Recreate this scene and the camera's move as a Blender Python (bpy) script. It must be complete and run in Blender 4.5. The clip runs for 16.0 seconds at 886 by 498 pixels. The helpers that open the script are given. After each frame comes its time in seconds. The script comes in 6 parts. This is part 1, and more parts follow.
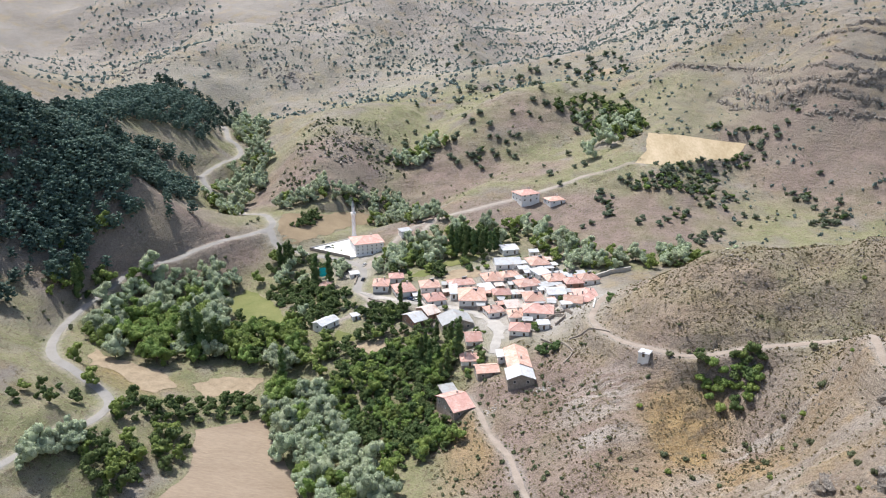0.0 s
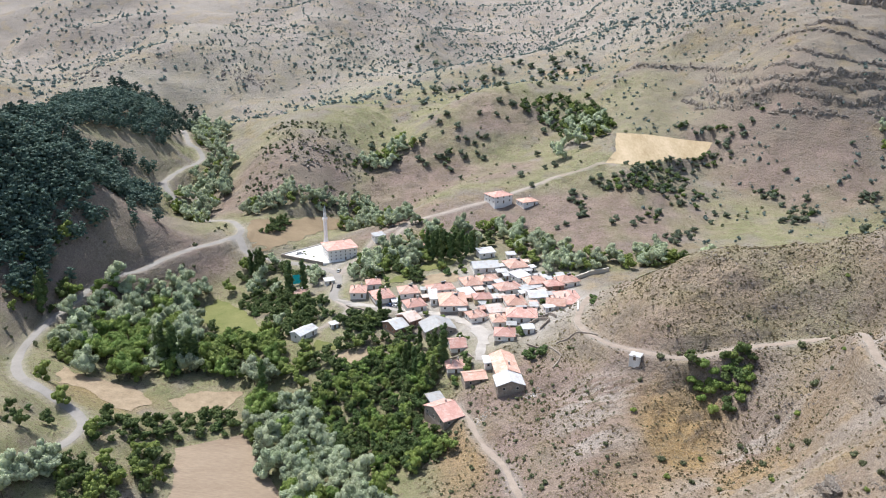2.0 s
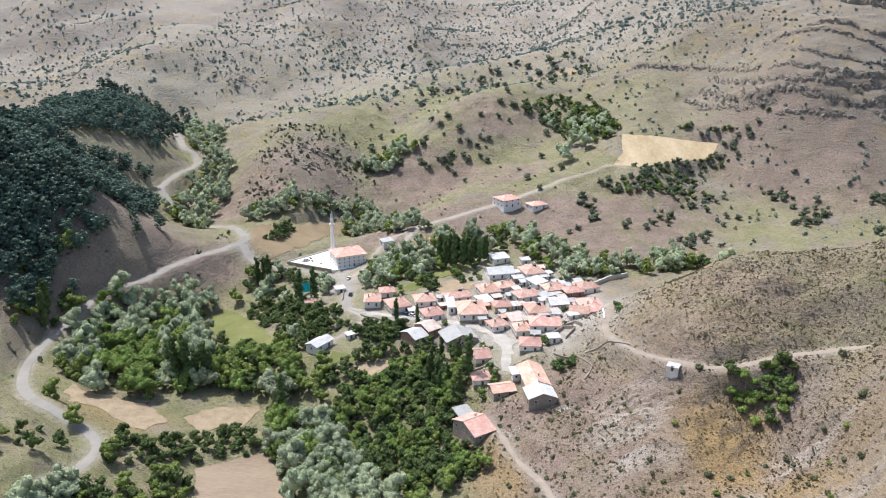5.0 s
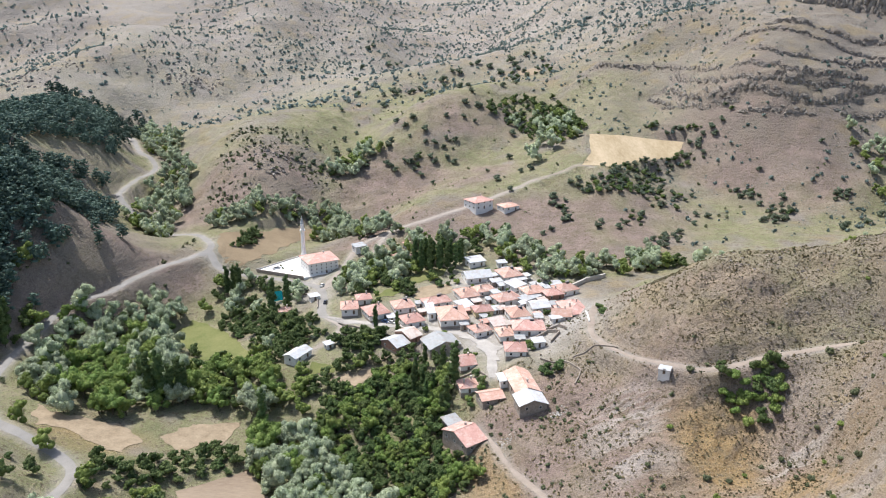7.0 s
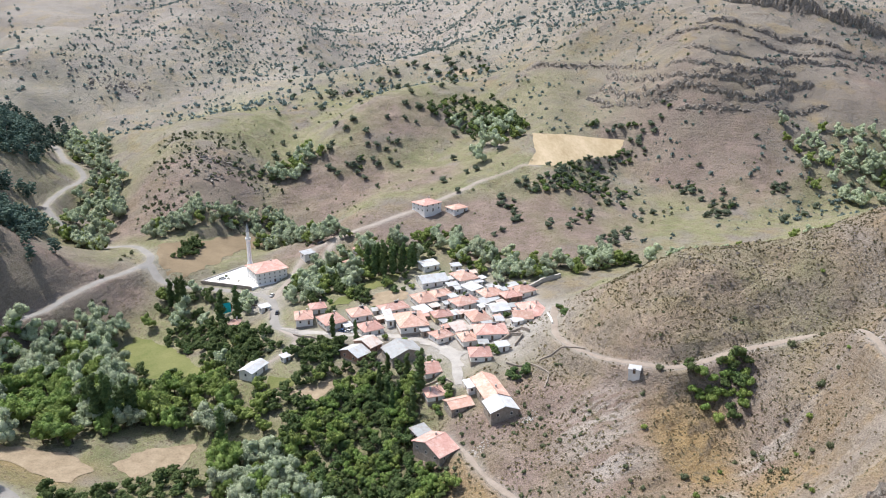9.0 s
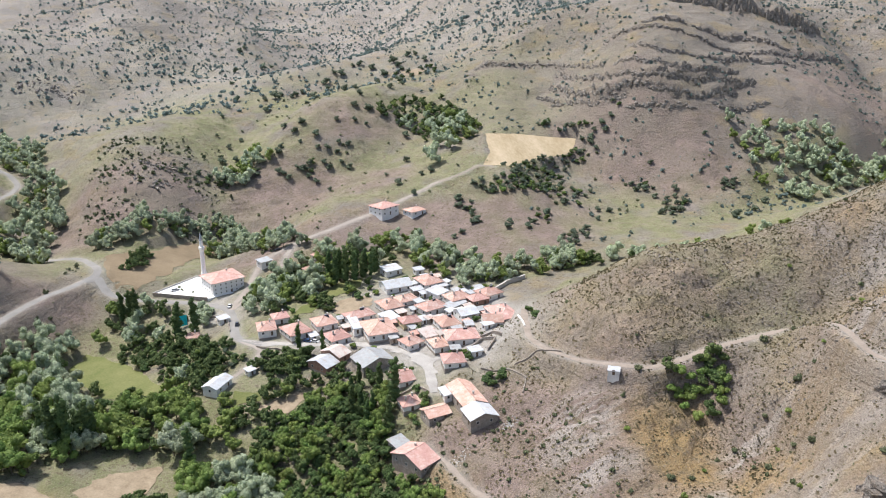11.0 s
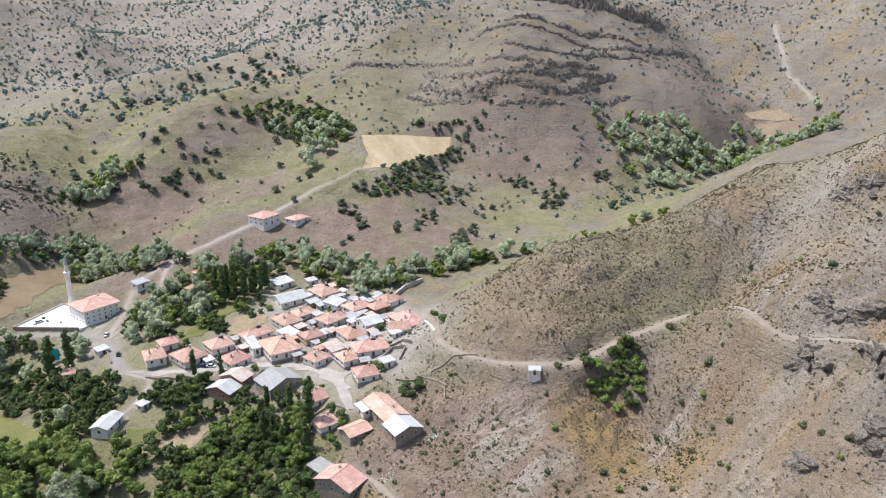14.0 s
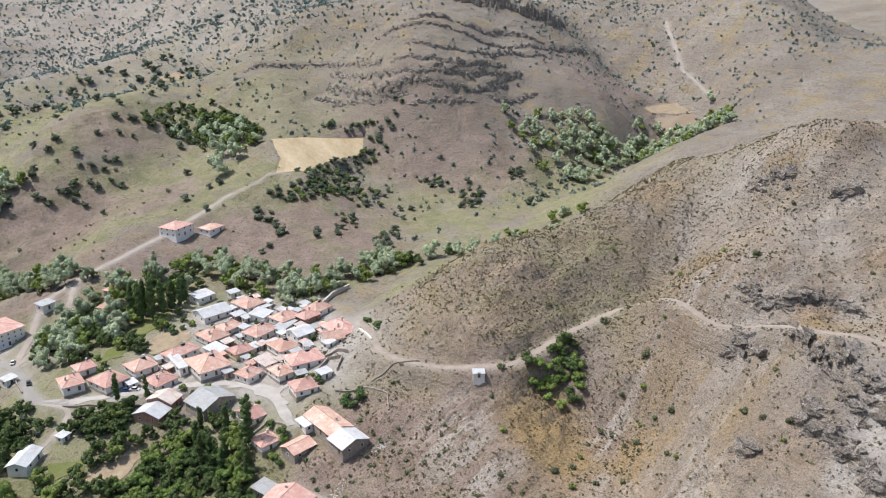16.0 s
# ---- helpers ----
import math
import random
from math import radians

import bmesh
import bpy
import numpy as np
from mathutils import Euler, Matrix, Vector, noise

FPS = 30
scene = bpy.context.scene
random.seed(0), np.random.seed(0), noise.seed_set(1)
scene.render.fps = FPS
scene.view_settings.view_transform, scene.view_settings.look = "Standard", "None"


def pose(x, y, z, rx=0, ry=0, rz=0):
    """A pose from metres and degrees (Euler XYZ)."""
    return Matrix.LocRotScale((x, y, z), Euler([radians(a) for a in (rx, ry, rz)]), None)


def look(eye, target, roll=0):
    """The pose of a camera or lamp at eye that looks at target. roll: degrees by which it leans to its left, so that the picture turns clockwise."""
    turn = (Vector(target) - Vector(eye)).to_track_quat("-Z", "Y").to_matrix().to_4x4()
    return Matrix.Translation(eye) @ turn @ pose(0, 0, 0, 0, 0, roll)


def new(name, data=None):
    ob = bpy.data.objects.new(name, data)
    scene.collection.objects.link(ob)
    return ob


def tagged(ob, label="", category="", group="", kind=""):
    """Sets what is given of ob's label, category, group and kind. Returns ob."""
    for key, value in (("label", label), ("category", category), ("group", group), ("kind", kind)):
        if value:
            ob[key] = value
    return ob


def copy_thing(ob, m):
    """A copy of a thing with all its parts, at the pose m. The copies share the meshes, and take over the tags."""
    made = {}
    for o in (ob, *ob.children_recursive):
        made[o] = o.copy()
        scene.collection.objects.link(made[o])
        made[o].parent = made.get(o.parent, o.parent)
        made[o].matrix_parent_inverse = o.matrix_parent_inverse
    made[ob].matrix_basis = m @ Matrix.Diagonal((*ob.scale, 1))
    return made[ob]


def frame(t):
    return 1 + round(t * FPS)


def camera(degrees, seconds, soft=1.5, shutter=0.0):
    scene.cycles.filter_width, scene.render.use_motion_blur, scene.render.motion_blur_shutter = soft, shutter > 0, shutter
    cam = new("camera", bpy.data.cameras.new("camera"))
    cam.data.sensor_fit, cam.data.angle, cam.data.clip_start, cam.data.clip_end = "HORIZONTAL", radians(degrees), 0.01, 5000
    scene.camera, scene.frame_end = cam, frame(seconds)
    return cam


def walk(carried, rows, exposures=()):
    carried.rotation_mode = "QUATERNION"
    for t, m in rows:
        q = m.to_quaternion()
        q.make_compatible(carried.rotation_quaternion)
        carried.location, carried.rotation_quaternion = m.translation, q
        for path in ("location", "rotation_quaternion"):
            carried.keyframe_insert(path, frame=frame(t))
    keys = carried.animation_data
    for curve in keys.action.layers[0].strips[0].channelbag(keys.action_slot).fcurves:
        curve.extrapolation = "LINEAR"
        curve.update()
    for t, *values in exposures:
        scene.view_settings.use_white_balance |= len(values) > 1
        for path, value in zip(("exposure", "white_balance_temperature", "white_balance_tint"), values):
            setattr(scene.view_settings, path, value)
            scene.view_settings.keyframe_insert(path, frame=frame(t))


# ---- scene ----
cam = camera(59.32, 16.0, soft=1.08)
# seconds, place, tilt and turn of the drone
PATH = [
    (0.0, -0.00, 0.00, 180.00, 71.392, -0.004),
    (0.5, -3.05, 1.85, 179.99, 71.407, -1.023),
    (1.0, -6.25, 3.54, 180.11, 71.407, -2.016),
    (1.5, -9.16, 5.42, 180.10, 71.412, -2.915),
    (2.0, -12.23, 7.32, 180.13, 71.401, -3.493),
    (2.5, -15.31, 9.34, 180.14, 71.403, -4.060),
    (3.0, -18.47, 11.47, 180.10, 71.392, -4.385),
    (3.5, -21.52, 13.50, 180.12, 71.384, -4.408),
    (4.0, -24.49, 15.62, 179.93, 71.391, -4.528),
    (6.5, -39.56, 26.89, 180.25, 71.358, -7.424),
    (7.0, -42.49, 29.17, 180.23, 71.353, -8.763),
    (7.5, -45.48, 31.66, 180.23, 71.349, -10.124),
    (8.0, -48.48, 34.18, 180.08, 71.356, -11.511),
    (8.5, -51.25, 36.90, 179.94, 71.367, -12.873),
    (9.0, -54.31, 39.48, 179.81, 71.373, -14.281),
    (11.5, -67.94, 53.16, 179.65, 71.333, -20.432),
    (12.0, -70.62, 56.10, 179.59, 71.328, -22.099),
    (12.5, -72.92, 59.11, 179.60, 71.317, -24.379),
    (13.0, -75.44, 62.33, 179.36, 71.315, -26.438),
    (13.5, -77.84, 65.34, 179.36, 71.299, -28.369),
    (14.0, -80.03, 68.42, 179.50, 71.269, -30.321),
    (14.5, -82.31, 71.33, 179.71, 71.235, -32.272),
    (15.0, -84.54, 74.30, 180.01, 71.193, -34.209),
    (15.5, -86.71, 77.27, 180.29, 71.148, -36.134),
    (16.0, -89.09, 80.39, 180.89, 71.076, -38.131),
]
walk(cam, [(t, pose(x, y, z, rx, 0, rz)) for t, x, y, z, rx, rz in PATH],
     exposures=[(0.0, 0.34), (9.0, 0.31), (12.5, 0.21), (16.0, 0.12)])

# ---- daylight ----
SUN_TURN, SUN_HEIGHT = -42.0, 62.0      # degrees clockwise from +y, degrees above the horizon
world = bpy.data.worlds.new("sky")
scene.world = world
world.use_nodes = True
sky = world.node_tree.nodes.new("ShaderNodeTexSky")
sky.sky_type, sky.sun_disc = "NISHITA", False
sky.sun_elevation, sky.sun_rotation = radians(SUN_HEIGHT), radians(SUN_TURN)
sky.dust_density = 3.0
back = world.node_tree.nodes["Background"]
world.node_tree.links.new(sky.outputs[0], back.inputs[0])
back.inputs[1].default_value = 0.14
sun_way = Vector((math.sin(radians(SUN_TURN)) * math.cos(radians(SUN_HEIGHT)),
                  math.cos(radians(SUN_TURN)) * math.cos(radians(SUN_HEIGHT)), math.sin(radians(SUN_HEIGHT))))
sun_data = bpy.data.lights.new("sun", "SUN")
sun_data.energy, sun_data.angle, sun_data.color = 3.7, radians(0.53), (1.0, 0.985, 0.965)
sun = new("sun", sun_data)
sun.matrix_world = look(sun_way * 900, (0, 0, 0))


# ---- materials ----
class Shader:
    """A small builder for one node material."""

    def __init__(self, name, rough=0.9, metal=0.0):
        self.m = bpy.data.materials.new(name)
        self.m.use_nodes = True
        self.t = self.m.node_tree
        self.b = self.t.nodes["Principled BSDF"]
        self.b.inputs["Roughness"].default_value = rough
        self.b.inputs["Metallic"].default_value = metal
        self.b.inputs["Specular IOR Level"].default_value = 0.25
        self.geo = self.t.nodes.new("ShaderNodeNewGeometry")
        self.where = self.geo.outputs["Position"]

    def link(self, a, b):
        self.t.links.new(a, b)

    def noise(self, scale, detail=5.0, rough=0.6, warp=0.0, stretch=None):
        n = self.t.nodes.new("ShaderNodeTexNoise")
        n.inputs["Scale"].default_value, n.inputs["Detail"].default_value = scale, detail
        n.inputs["Roughness"].default_value, n.inputs["Distortion"].default_value = rough, warp
        if stretch:
            mp = self.t.nodes.new("ShaderNodeMapping")
            mp.inputs["Scale"].default_value = stretch
            self.link(self.where, mp.inputs[0])
            self.link(mp.outputs[0], n.inputs["Vector"])
        else:
            self.link(self.where, n.inputs["Vector"])
        return n.outputs[0]

    def ramp(self, fac, stops):
        r = self.t.nodes.new("ShaderNodeValToRGB")
        while len(r.color_ramp.elements) < len(stops):
            r.color_ramp.elements.new(0.5)
        for e, (p, c) in zip(r.color_ramp.elements, stops):
            e.position, e.color = p, (*c, 1) if len(c) == 3 else c
        self.link(fac, r.inputs[0])
        return r.outputs[0]

    def math(self, kind, a, b=0.0, clamp=False):
        n = self.t.nodes.new("ShaderNodeMath")
        n.operation, n.use_clamp = kind, clamp
        for s, v in zip(n.inputs, (a, b)):
            if isinstance(v, (int, float)):
                s.default_value = v
            else:
                self.link(v, s)
        return n.outputs[0]

    def mix(self, fac, a, b, kind="MIX"):
        n = self.t.nodes.new("ShaderNodeMix")
        n.data_type, n.blend_type = "RGBA", kind
        for s, v in ((n.inputs[0], fac), (n.inputs[6], a), (n.inputs[7], b)):
            if isinstance(v, (int, float)):
                s.default_value = v
            elif isinstance(v, tuple):
                s.default_value = (*v, 1)
            else:
                self.link(v, s)
        return n.outputs[2]

    def vary(self, colour, value=0.25, hue=0.02):
        """Another tone for each object."""
        info = self.t.nodes.new("ShaderNodeObjectInfo")
        h = self.t.nodes.new("ShaderNodeHueSaturation")
        r = info.outputs["Random"]
        self.link(self.math("ADD", self.math("MULTIPLY", r, value), 1 - value / 2), h.inputs["Value"])
        self.link(self.math("ADD", self.math("MULTIPLY", self.math("FRACT", self.math("MULTIPLY", r, 7.3)), hue), 0.5 - hue / 2), h.inputs["Hue"])
        self.link(colour, h.inputs["Color"])
        return h.outputs[0]

    def bump(self, height, strength=0.4, dist=0.1):
        n = self.t.nodes.new("ShaderNodeBump")
        n.inputs["Strength"].default_value, n.inputs["Distance"].default_value = strength, dist
        self.link(height, n.inputs["Height"])
        self.link(n.outputs[0], self.b.inputs["Normal"])

    def done(self, colour):
        self.link(colour, self.b.inputs["Base Color"])
        return self.m


def simple(name, a, b, scale=0.5, fine=6.0, rough=0.9, metal=0.0, bump=0.3, dist=0.05, value=0.0, hue=0.0, stretch=None):
    """Two tones mixed by coarse patches and fine grain."""
    s = Shader(name, rough, metal)
    big, small = s.noise(scale, 4, stretch=stretch), s.noise(fine, 5, stretch=stretch)
    f = s.math("ADD", s.math("MULTIPLY", big, 0.6), s.math("MULTIPLY", small, 0.4))
    c = s.ramp(f, [(0.36, a), (0.64, b)])
    if value:
        c = s.vary(c, value, hue)
    if bump:
        s.bump(small, bump, dist)
    return s.done(c)


def foliage(name, dark, light, value=0.35, hue=0.03, scale=0.5, back_light=0.25):
    s = Shader(name, 0.7)
    n = s.noise(scale, 3)
    isle = s.geo.outputs["Random Per Island"]
    f = s.math("ADD", s.math("MULTIPLY", n, 0.55), s.math("MULTIPLY", isle, 0.4))
    c = s.vary(s.ramp(f, [(0.2, dark), (0.75, light)]), value, hue)
    out = s.t.nodes["Material Output"]
    tr = s.t.nodes.new("ShaderNodeBsdfTranslucent")
    s.link(c, tr.inputs[0])
    mx = s.t.nodes.new("ShaderNodeMixShader")
    mx.inputs[0].default_value = back_light
    s.link(s.b.outputs[0], mx.inputs[1])
    s.link(tr.outputs[0], mx.inputs[2])
    s.link(mx.outputs[0], out.inputs[0])
    return s.done(c)


def ground_material():
    s = Shader("dry_hillside", 0.95)

    def layer(name):
        at = s.t.nodes.new("ShaderNodeVertexColor")
        at.layer_name = name
        sp = s.t.nodes.new("ShaderNodeSeparateColor")
        s.link(at.outputs[0], sp.inputs[0])
        return *sp.outputs, at.outputs["Alpha"]

    green, rock, pale, _ = layer("cover")
    warm, purple, streak, gold = layer("soil")
    wide, mid, tuft, grain = s.noise(0.012, 5, 0.65), s.noise(0.09, 6, 0.7), s.noise(0.5, 5, 0.75), s.noise(1.9, 4, 0.75)
    shelf = s.noise(1.0, 5, 0.7, stretch=(0.05, 0.05, 0.42))       # thin beds that follow the contours
    run = s.noise(1.0, 5, 0.65, 0.3, stretch=(0.016, 0.10, 0.01))   # debris that ran down the slope

    def mask(v, a, b, top=1.0):
        return s.ramp(v, [(a, (0, 0, 0)), (b, (top, top, top))])

    soil = s.ramp(wide, [(0.32, (0.190, 0.167, 0.148)), (0.5, (0.245, 0.220, 0.194)), (0.66, (0.305, 0.278, 0.240))])
    warm_soil = s.ramp(s.noise(0.045, 6, 0.7), [(0.34, (0.185, 0.130, 0.094)), (0.46, (0.275, 0.208, 0.150)), (0.56, (0.350, 0.275, 0.205)), (0.66, (0.43, 0.335, 0.235))])
    soil = s.mix(warm, soil, warm_soil)
    soil = s.mix(mask(s.noise(0.05, 4, 0.6), 0.52, 0.62, 0.7), soil, (0.305, 0.24, 0.132))
    soil = s.mix(mask(shelf, 0.54, 0.63, 0.45), soil, (0.17, 0.13, 0.095))
    grass = s.ramp(s.math("ADD", s.math("MULTIPLY", mid, 0.6), s.math("MULTIPLY", tuft, 0.4)),
                   [(0.36, (0.155, 0.178, 0.074)), (0.5, (0.252, 0.250, 0.136)), (0.62, (0.335, 0.300, 0.212))])
    g = s.math("MULTIPLY", green, s.math("ADD", s.math("MULTIPLY", mid, 0.9), 0.6), True)
    c = s.mix(g, soil, grass)
    c = s.mix(s.math("MULTIPLY", purple, s.math("ADD", mid, 0.4), True), c, s.ramp(mid, [(0.35, (0.185, 0.135, 0.118)), (0.65, (0.305, 0.235, 0.205))]))
    debris = s.ramp(s.math("ADD", s.math("MULTIPLY", tuft, 0.5), s.math("MULTIPLY", grain, 0.5)), [(0.36, (0.32, 0.28, 0.245)), (0.5, (0.43, 0.39, 0.35)), (0.62, (0.54, 0.50, 0.46))])
    c = s.mix(s.math("MULTIPLY", streak, mask(run, 0.47, 0.54), True), c, debris)
    c = s.mix(s.math("MULTIPLY", gold, s.math("ADD", mid, 0.45), True), c, s.ramp(tuft, [(0.38, (0.25, 0.165, 0.075)), (0.6, (0.42, 0.30, 0.145))]))
    c = s.mix(mask(s.noise(0.22, 6, 0.75), 0.54, 0.62, 0.4), c, (0.185, 0.155, 0.10))
    c = s.mix(mask(tuft, 0.54, 0.60, 0.8), c, (0.12, 0.098, 0.058))
    c = s.mix(mask(grain, 0.55, 0.64, 0.6), c, (0.43, 0.355, 0.275))
    c = s.mix(s.ramp(grain, [(0.36, (0.6, 0.6, 0.6)), (0.45, (0, 0, 0))]), c, (0.10, 0.082, 0.06))
    stone = s.ramp(s.math("ADD", s.math("MULTIPLY", tuft, 0.5), s.math("MULTIPLY", grain, 0.5)),
                   [(0.36, (0.10, 0.083, 0.070)), (0.5, (0.235, 0.198, 0.166)), (0.62, (0.36, 0.312, 0.265))])
    c = s.mix(s.math("MULTIPLY", rock, s.math("ADD", tuft, 0.5), True), c, stone)
    # pale soil of yards and verges; on far slopes it stands in for haze
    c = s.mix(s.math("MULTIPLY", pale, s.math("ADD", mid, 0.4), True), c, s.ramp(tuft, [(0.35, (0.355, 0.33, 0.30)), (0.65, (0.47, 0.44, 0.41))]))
    s.bump(s.math("ADD", s.math("ADD", s.math("ADD", tuft, s.math("MULTIPLY", grain, 0.35)), s.math("MULTIPLY", shelf, 0.9)), s.math("MULTIPLY", s.noise(0.2, 5, 0.7), 0.8)), 0.9, 1.25)
    return s.done(c)


def roof_material(name, dark, light, stain, waves=2.6):
    """Sheets or tiles with courses across the slope, weathered in patches."""
    s = Shader(name, 0.75)
    big, small = s.noise(0.5, 5, 0.7), s.noise(5.0, 4)
    c = s.ramp(s.math("ADD", s.math("MULTIPLY", big, 0.55), s.math("MULTIPLY", small, 0.45)), [(0.36, dark), (0.62, light)])
    c = s.mix(s.ramp(s.noise(0.32, 6, 0.8), [(0.5, (0, 0, 0)), (0.66, (0.8, 0.8, 0.8))]), c, stain)
    c = s.vary(c, 0.34, 0.02)
    w = s.t.nodes.new("ShaderNodeTexWave")
    w.inputs["Scale"].default_value, w.inputs["Distortion"].default_value = waves, 0.4
    w.bands_direction = "Z"
    s.link(s.where, w.inputs[0])
    s.bump(s.math("ADD", w.outputs[1], small), 0.5, 0.06)
    return s.done(c)


def rock_material():
    """Grey stone with the shade of clefts painted dark, and pale weathered faces."""
    s = Shader("grey_rock", 0.9)
    big, split, fine = s.noise(0.3, 4), s.noise(0.9, 6, 0.8, 0.6), s.noise(3.0, 5, 0.75)
    c = s.ramp(s.math("ADD", s.math("MULTIPLY", split, 0.6), s.math("MULTIPLY", fine, 0.4)),
               [(0.38, (0.055, 0.048, 0.043)), (0.47, (0.20, 0.178, 0.158)), (0.6, (0.44, 0.40, 0.36))])
    c = s.mix(s.ramp(big, [(0.5, (0, 0, 0)), (0.66, (0.5, 0.5, 0.5))]), c, (0.30, 0.235, 0.17))
    s.bump(s.math("ADD", split, s.math("MULTIPLY", fine, 0.5)), 1.0, 0.8)
    return s.done(s.vary(c, 0.3, 0.01))


M_ground = ground_material()
M_road = simple("gravel_road", (0.30, 0.26, 0.225), (0.40, 0.355, 0.31), 0.15, 2.5, bump=0.5, dist=0.08)
M_track = simple("dirt_track", (0.275, 0.228, 0.188), (0.37, 0.315, 0.265), 0.25, 2.0, bump=0.6, dist=0.12)
M_asphalt = simple("grey_asphalt", (0.24, 0.228, 0.212), (0.32, 0.305, 0.285), 0.12, 3.0, bump=0.2, dist=0.03)
M_street = simple("pale_paving", (0.33, 0.31, 0.285), (0.48, 0.455, 0.425), 0.2, 3.0, bump=0.3, dist=0.05)
M_wheat = simple("wheat_stubble", (0.38, 0.295, 0.175), (0.56, 0.455, 0.31), 0.06, 0.7, bump=0.7, dist=0.3, stretch=(1, 0.35, 1))
M_plough = simple("ploughed_soil", (0.235, 0.18, 0.13), (0.34, 0.27, 0.20), 0.07, 1.2, bump=0.8, dist=0.3, stretch=(0.3, 1, 1))
M_tan = simple("dry_stubble", (0.25, 0.195, 0.13), (0.40, 0.32, 0.225), 0.25, 1.4, bump=0.6, dist=0.2)
M_meadow = simple("meadow_grass", (0.11, 0.135, 0.04), (0.21, 0.21, 0.085), 0.06, 1.2, bump=0.7, dist=0.25)
M_dryfield = simple("dry_grass_field", (0.20, 0.15, 0.095), (0.29, 0.225, 0.145), 0.06, 1.2, bump=0.7, dist=0.25)
M_red = roof_material("red_clay_tiles", (0.45, 0.25, 0.20), (0.60, 0.385, 0.325), (0.66, 0.55, 0.49))
M_white_roof = roof_material("white_sheet_roof", (0.43, 0.45, 0.47), (0.58, 0.60, 0.62), (0.43, 0.36, 0.31), 1.6)
M_grey_roof = roof_material("grey_sheet_roof", (0.36, 0.38, 0.39), (0.50, 0.51, 0.52), (0.36, 0.30, 0.25), 1.6)
M_rust_roof = roof_material("rusting_sheet_roof", (0.47, 0.40, 0.36), (0.60, 0.55, 0.51), (0.42, 0.22, 0.15), 1.6)
M_plaster = simple("white_plaster", (0.70, 0.68, 0.645), (0.85, 0.835, 0.81), 0.5, 4.0, bump=0.2, dist=0.03, value=0.2, hue=0.02)
M_white = simple("white_painted_stone", (0.80, 0.79, 0.77), (0.88, 0.87, 0.86), 0.5, 4.0, bump=0.15, dist=0.03)
M_cream = simple("yellow_plaster", (0.60, 0.50, 0.28), (0.70, 0.60, 0.38), 0.5, 4.0, bump=0.2, dist=0.03)
M_stone = simple("rubble_wall", (0.25, 0.21, 0.175), (0.43, 0.38, 0.33), 0.9, 3.0, bump=0.8, dist=0.1, value=0.2)
M_brick = simple("brick_wall", (0.28, 0.15, 0.11), (0.40, 0.26, 0.20), 0.9, 3.0, bump=0.6, dist=0.05)
M_frame = simple("window_paint", (0.55, 0.53, 0.50), (0.68, 0.66, 0.62), 2, 9, rough=0.6, bump=0)
M_wood = simple("weathered_wood", (0.10, 0.07, 0.05), (0.19, 0.14, 0.10), 2, 9, rough=0.8, bump=0.2, dist=0.02)
M_metal = simple("galvanised_metal", (0.45, 0.46, 0.47), (0.6, 0.61, 0.62), 2, 9, rough=0.4, metal=0.8, bump=0)
M_concrete = simple("concrete", (0.42, 0.40, 0.36), (0.56, 0.53, 0.49), 0.6, 4, bump=0.3, dist=0.03)
M_rock = rock_material()
M_bark = simple("bark", (0.09, 0.07, 0.05), (0.19, 0.15, 0.11), 1.5, 8, bump=0.6, dist=0.05)
M_blue = simple("turquoise_tarpaulin", (0.02, 0.36, 0.42), (0.05, 0.5, 0.55), 1, 6, rough=0.5, bump=0.2)
glass = Shader("window_glass", 0.12)
M_glass = glass.done(glass.ramp(glass.noise(0.7), [(0.3, (0.02, 0.024, 0.028)), (0.7, (0.05, 0.055, 0.06))]))
M_willow = foliage("silver_willow_leaves", (0.26, 0.315, 0.195), (0.56, 0.62, 0.44), 0.3, 0.03, back_light=0.35)
M_broad = foliage("dark_broad_leaves", (0.055, 0.098, 0.034), (0.185, 0.245, 0.09), back_light=0.35)
M_bright = foliage("bright_green_leaves", (0.125, 0.205, 0.045), (0.32, 0.40, 0.13), back_light=0.38)
M_poplar = foliage("poplar_leaves", (0.055, 0.098, 0.035), (0.155, 0.215, 0.08), 0.3, back_light=0.3)
# needles lightened towards blue-green, the haze over the forest mixed into them
M_hazed_pine = foliage("hazed_pine_needles", (0.058, 0.105, 0.085), (0.16, 0.225, 0.175), 0.4, 0.02, back_light=0.2)
M_shrub = foliage("dry_shrub_leaves", (0.085, 0.11, 0.055), (0.23, 0.25, 0.14), 0.45)
M_thorn = foliage("thorn_tree_leaves", (0.092, 0.125, 0.08), (0.235, 0.275, 0.185), 0.4, 0.03, back_light=0.3)
# scrub leaves paled and turned bluish so that distant haze lies in their colour
M_hazed_scrub = foliage("hazed_scrub", (0.115, 0.168, 0.155), (0.255, 0.32, 0.295), 0.35)
M_cushion = foliage("brown_thorn_cushions", (0.105, 0.085, 0.045), (0.215, 0.185, 0.105), 0.35)
M_tuft = foliage("dry_grass_tufts", (0.15, 0.125, 0.07), (0.32, 0.265, 0.16), 0.3)


# ---- the land ----
def lattice(seed):
    return np.random.RandomState(seed).rand(128, 128)


LATTICES = [lattice(k) for k in range(8)]


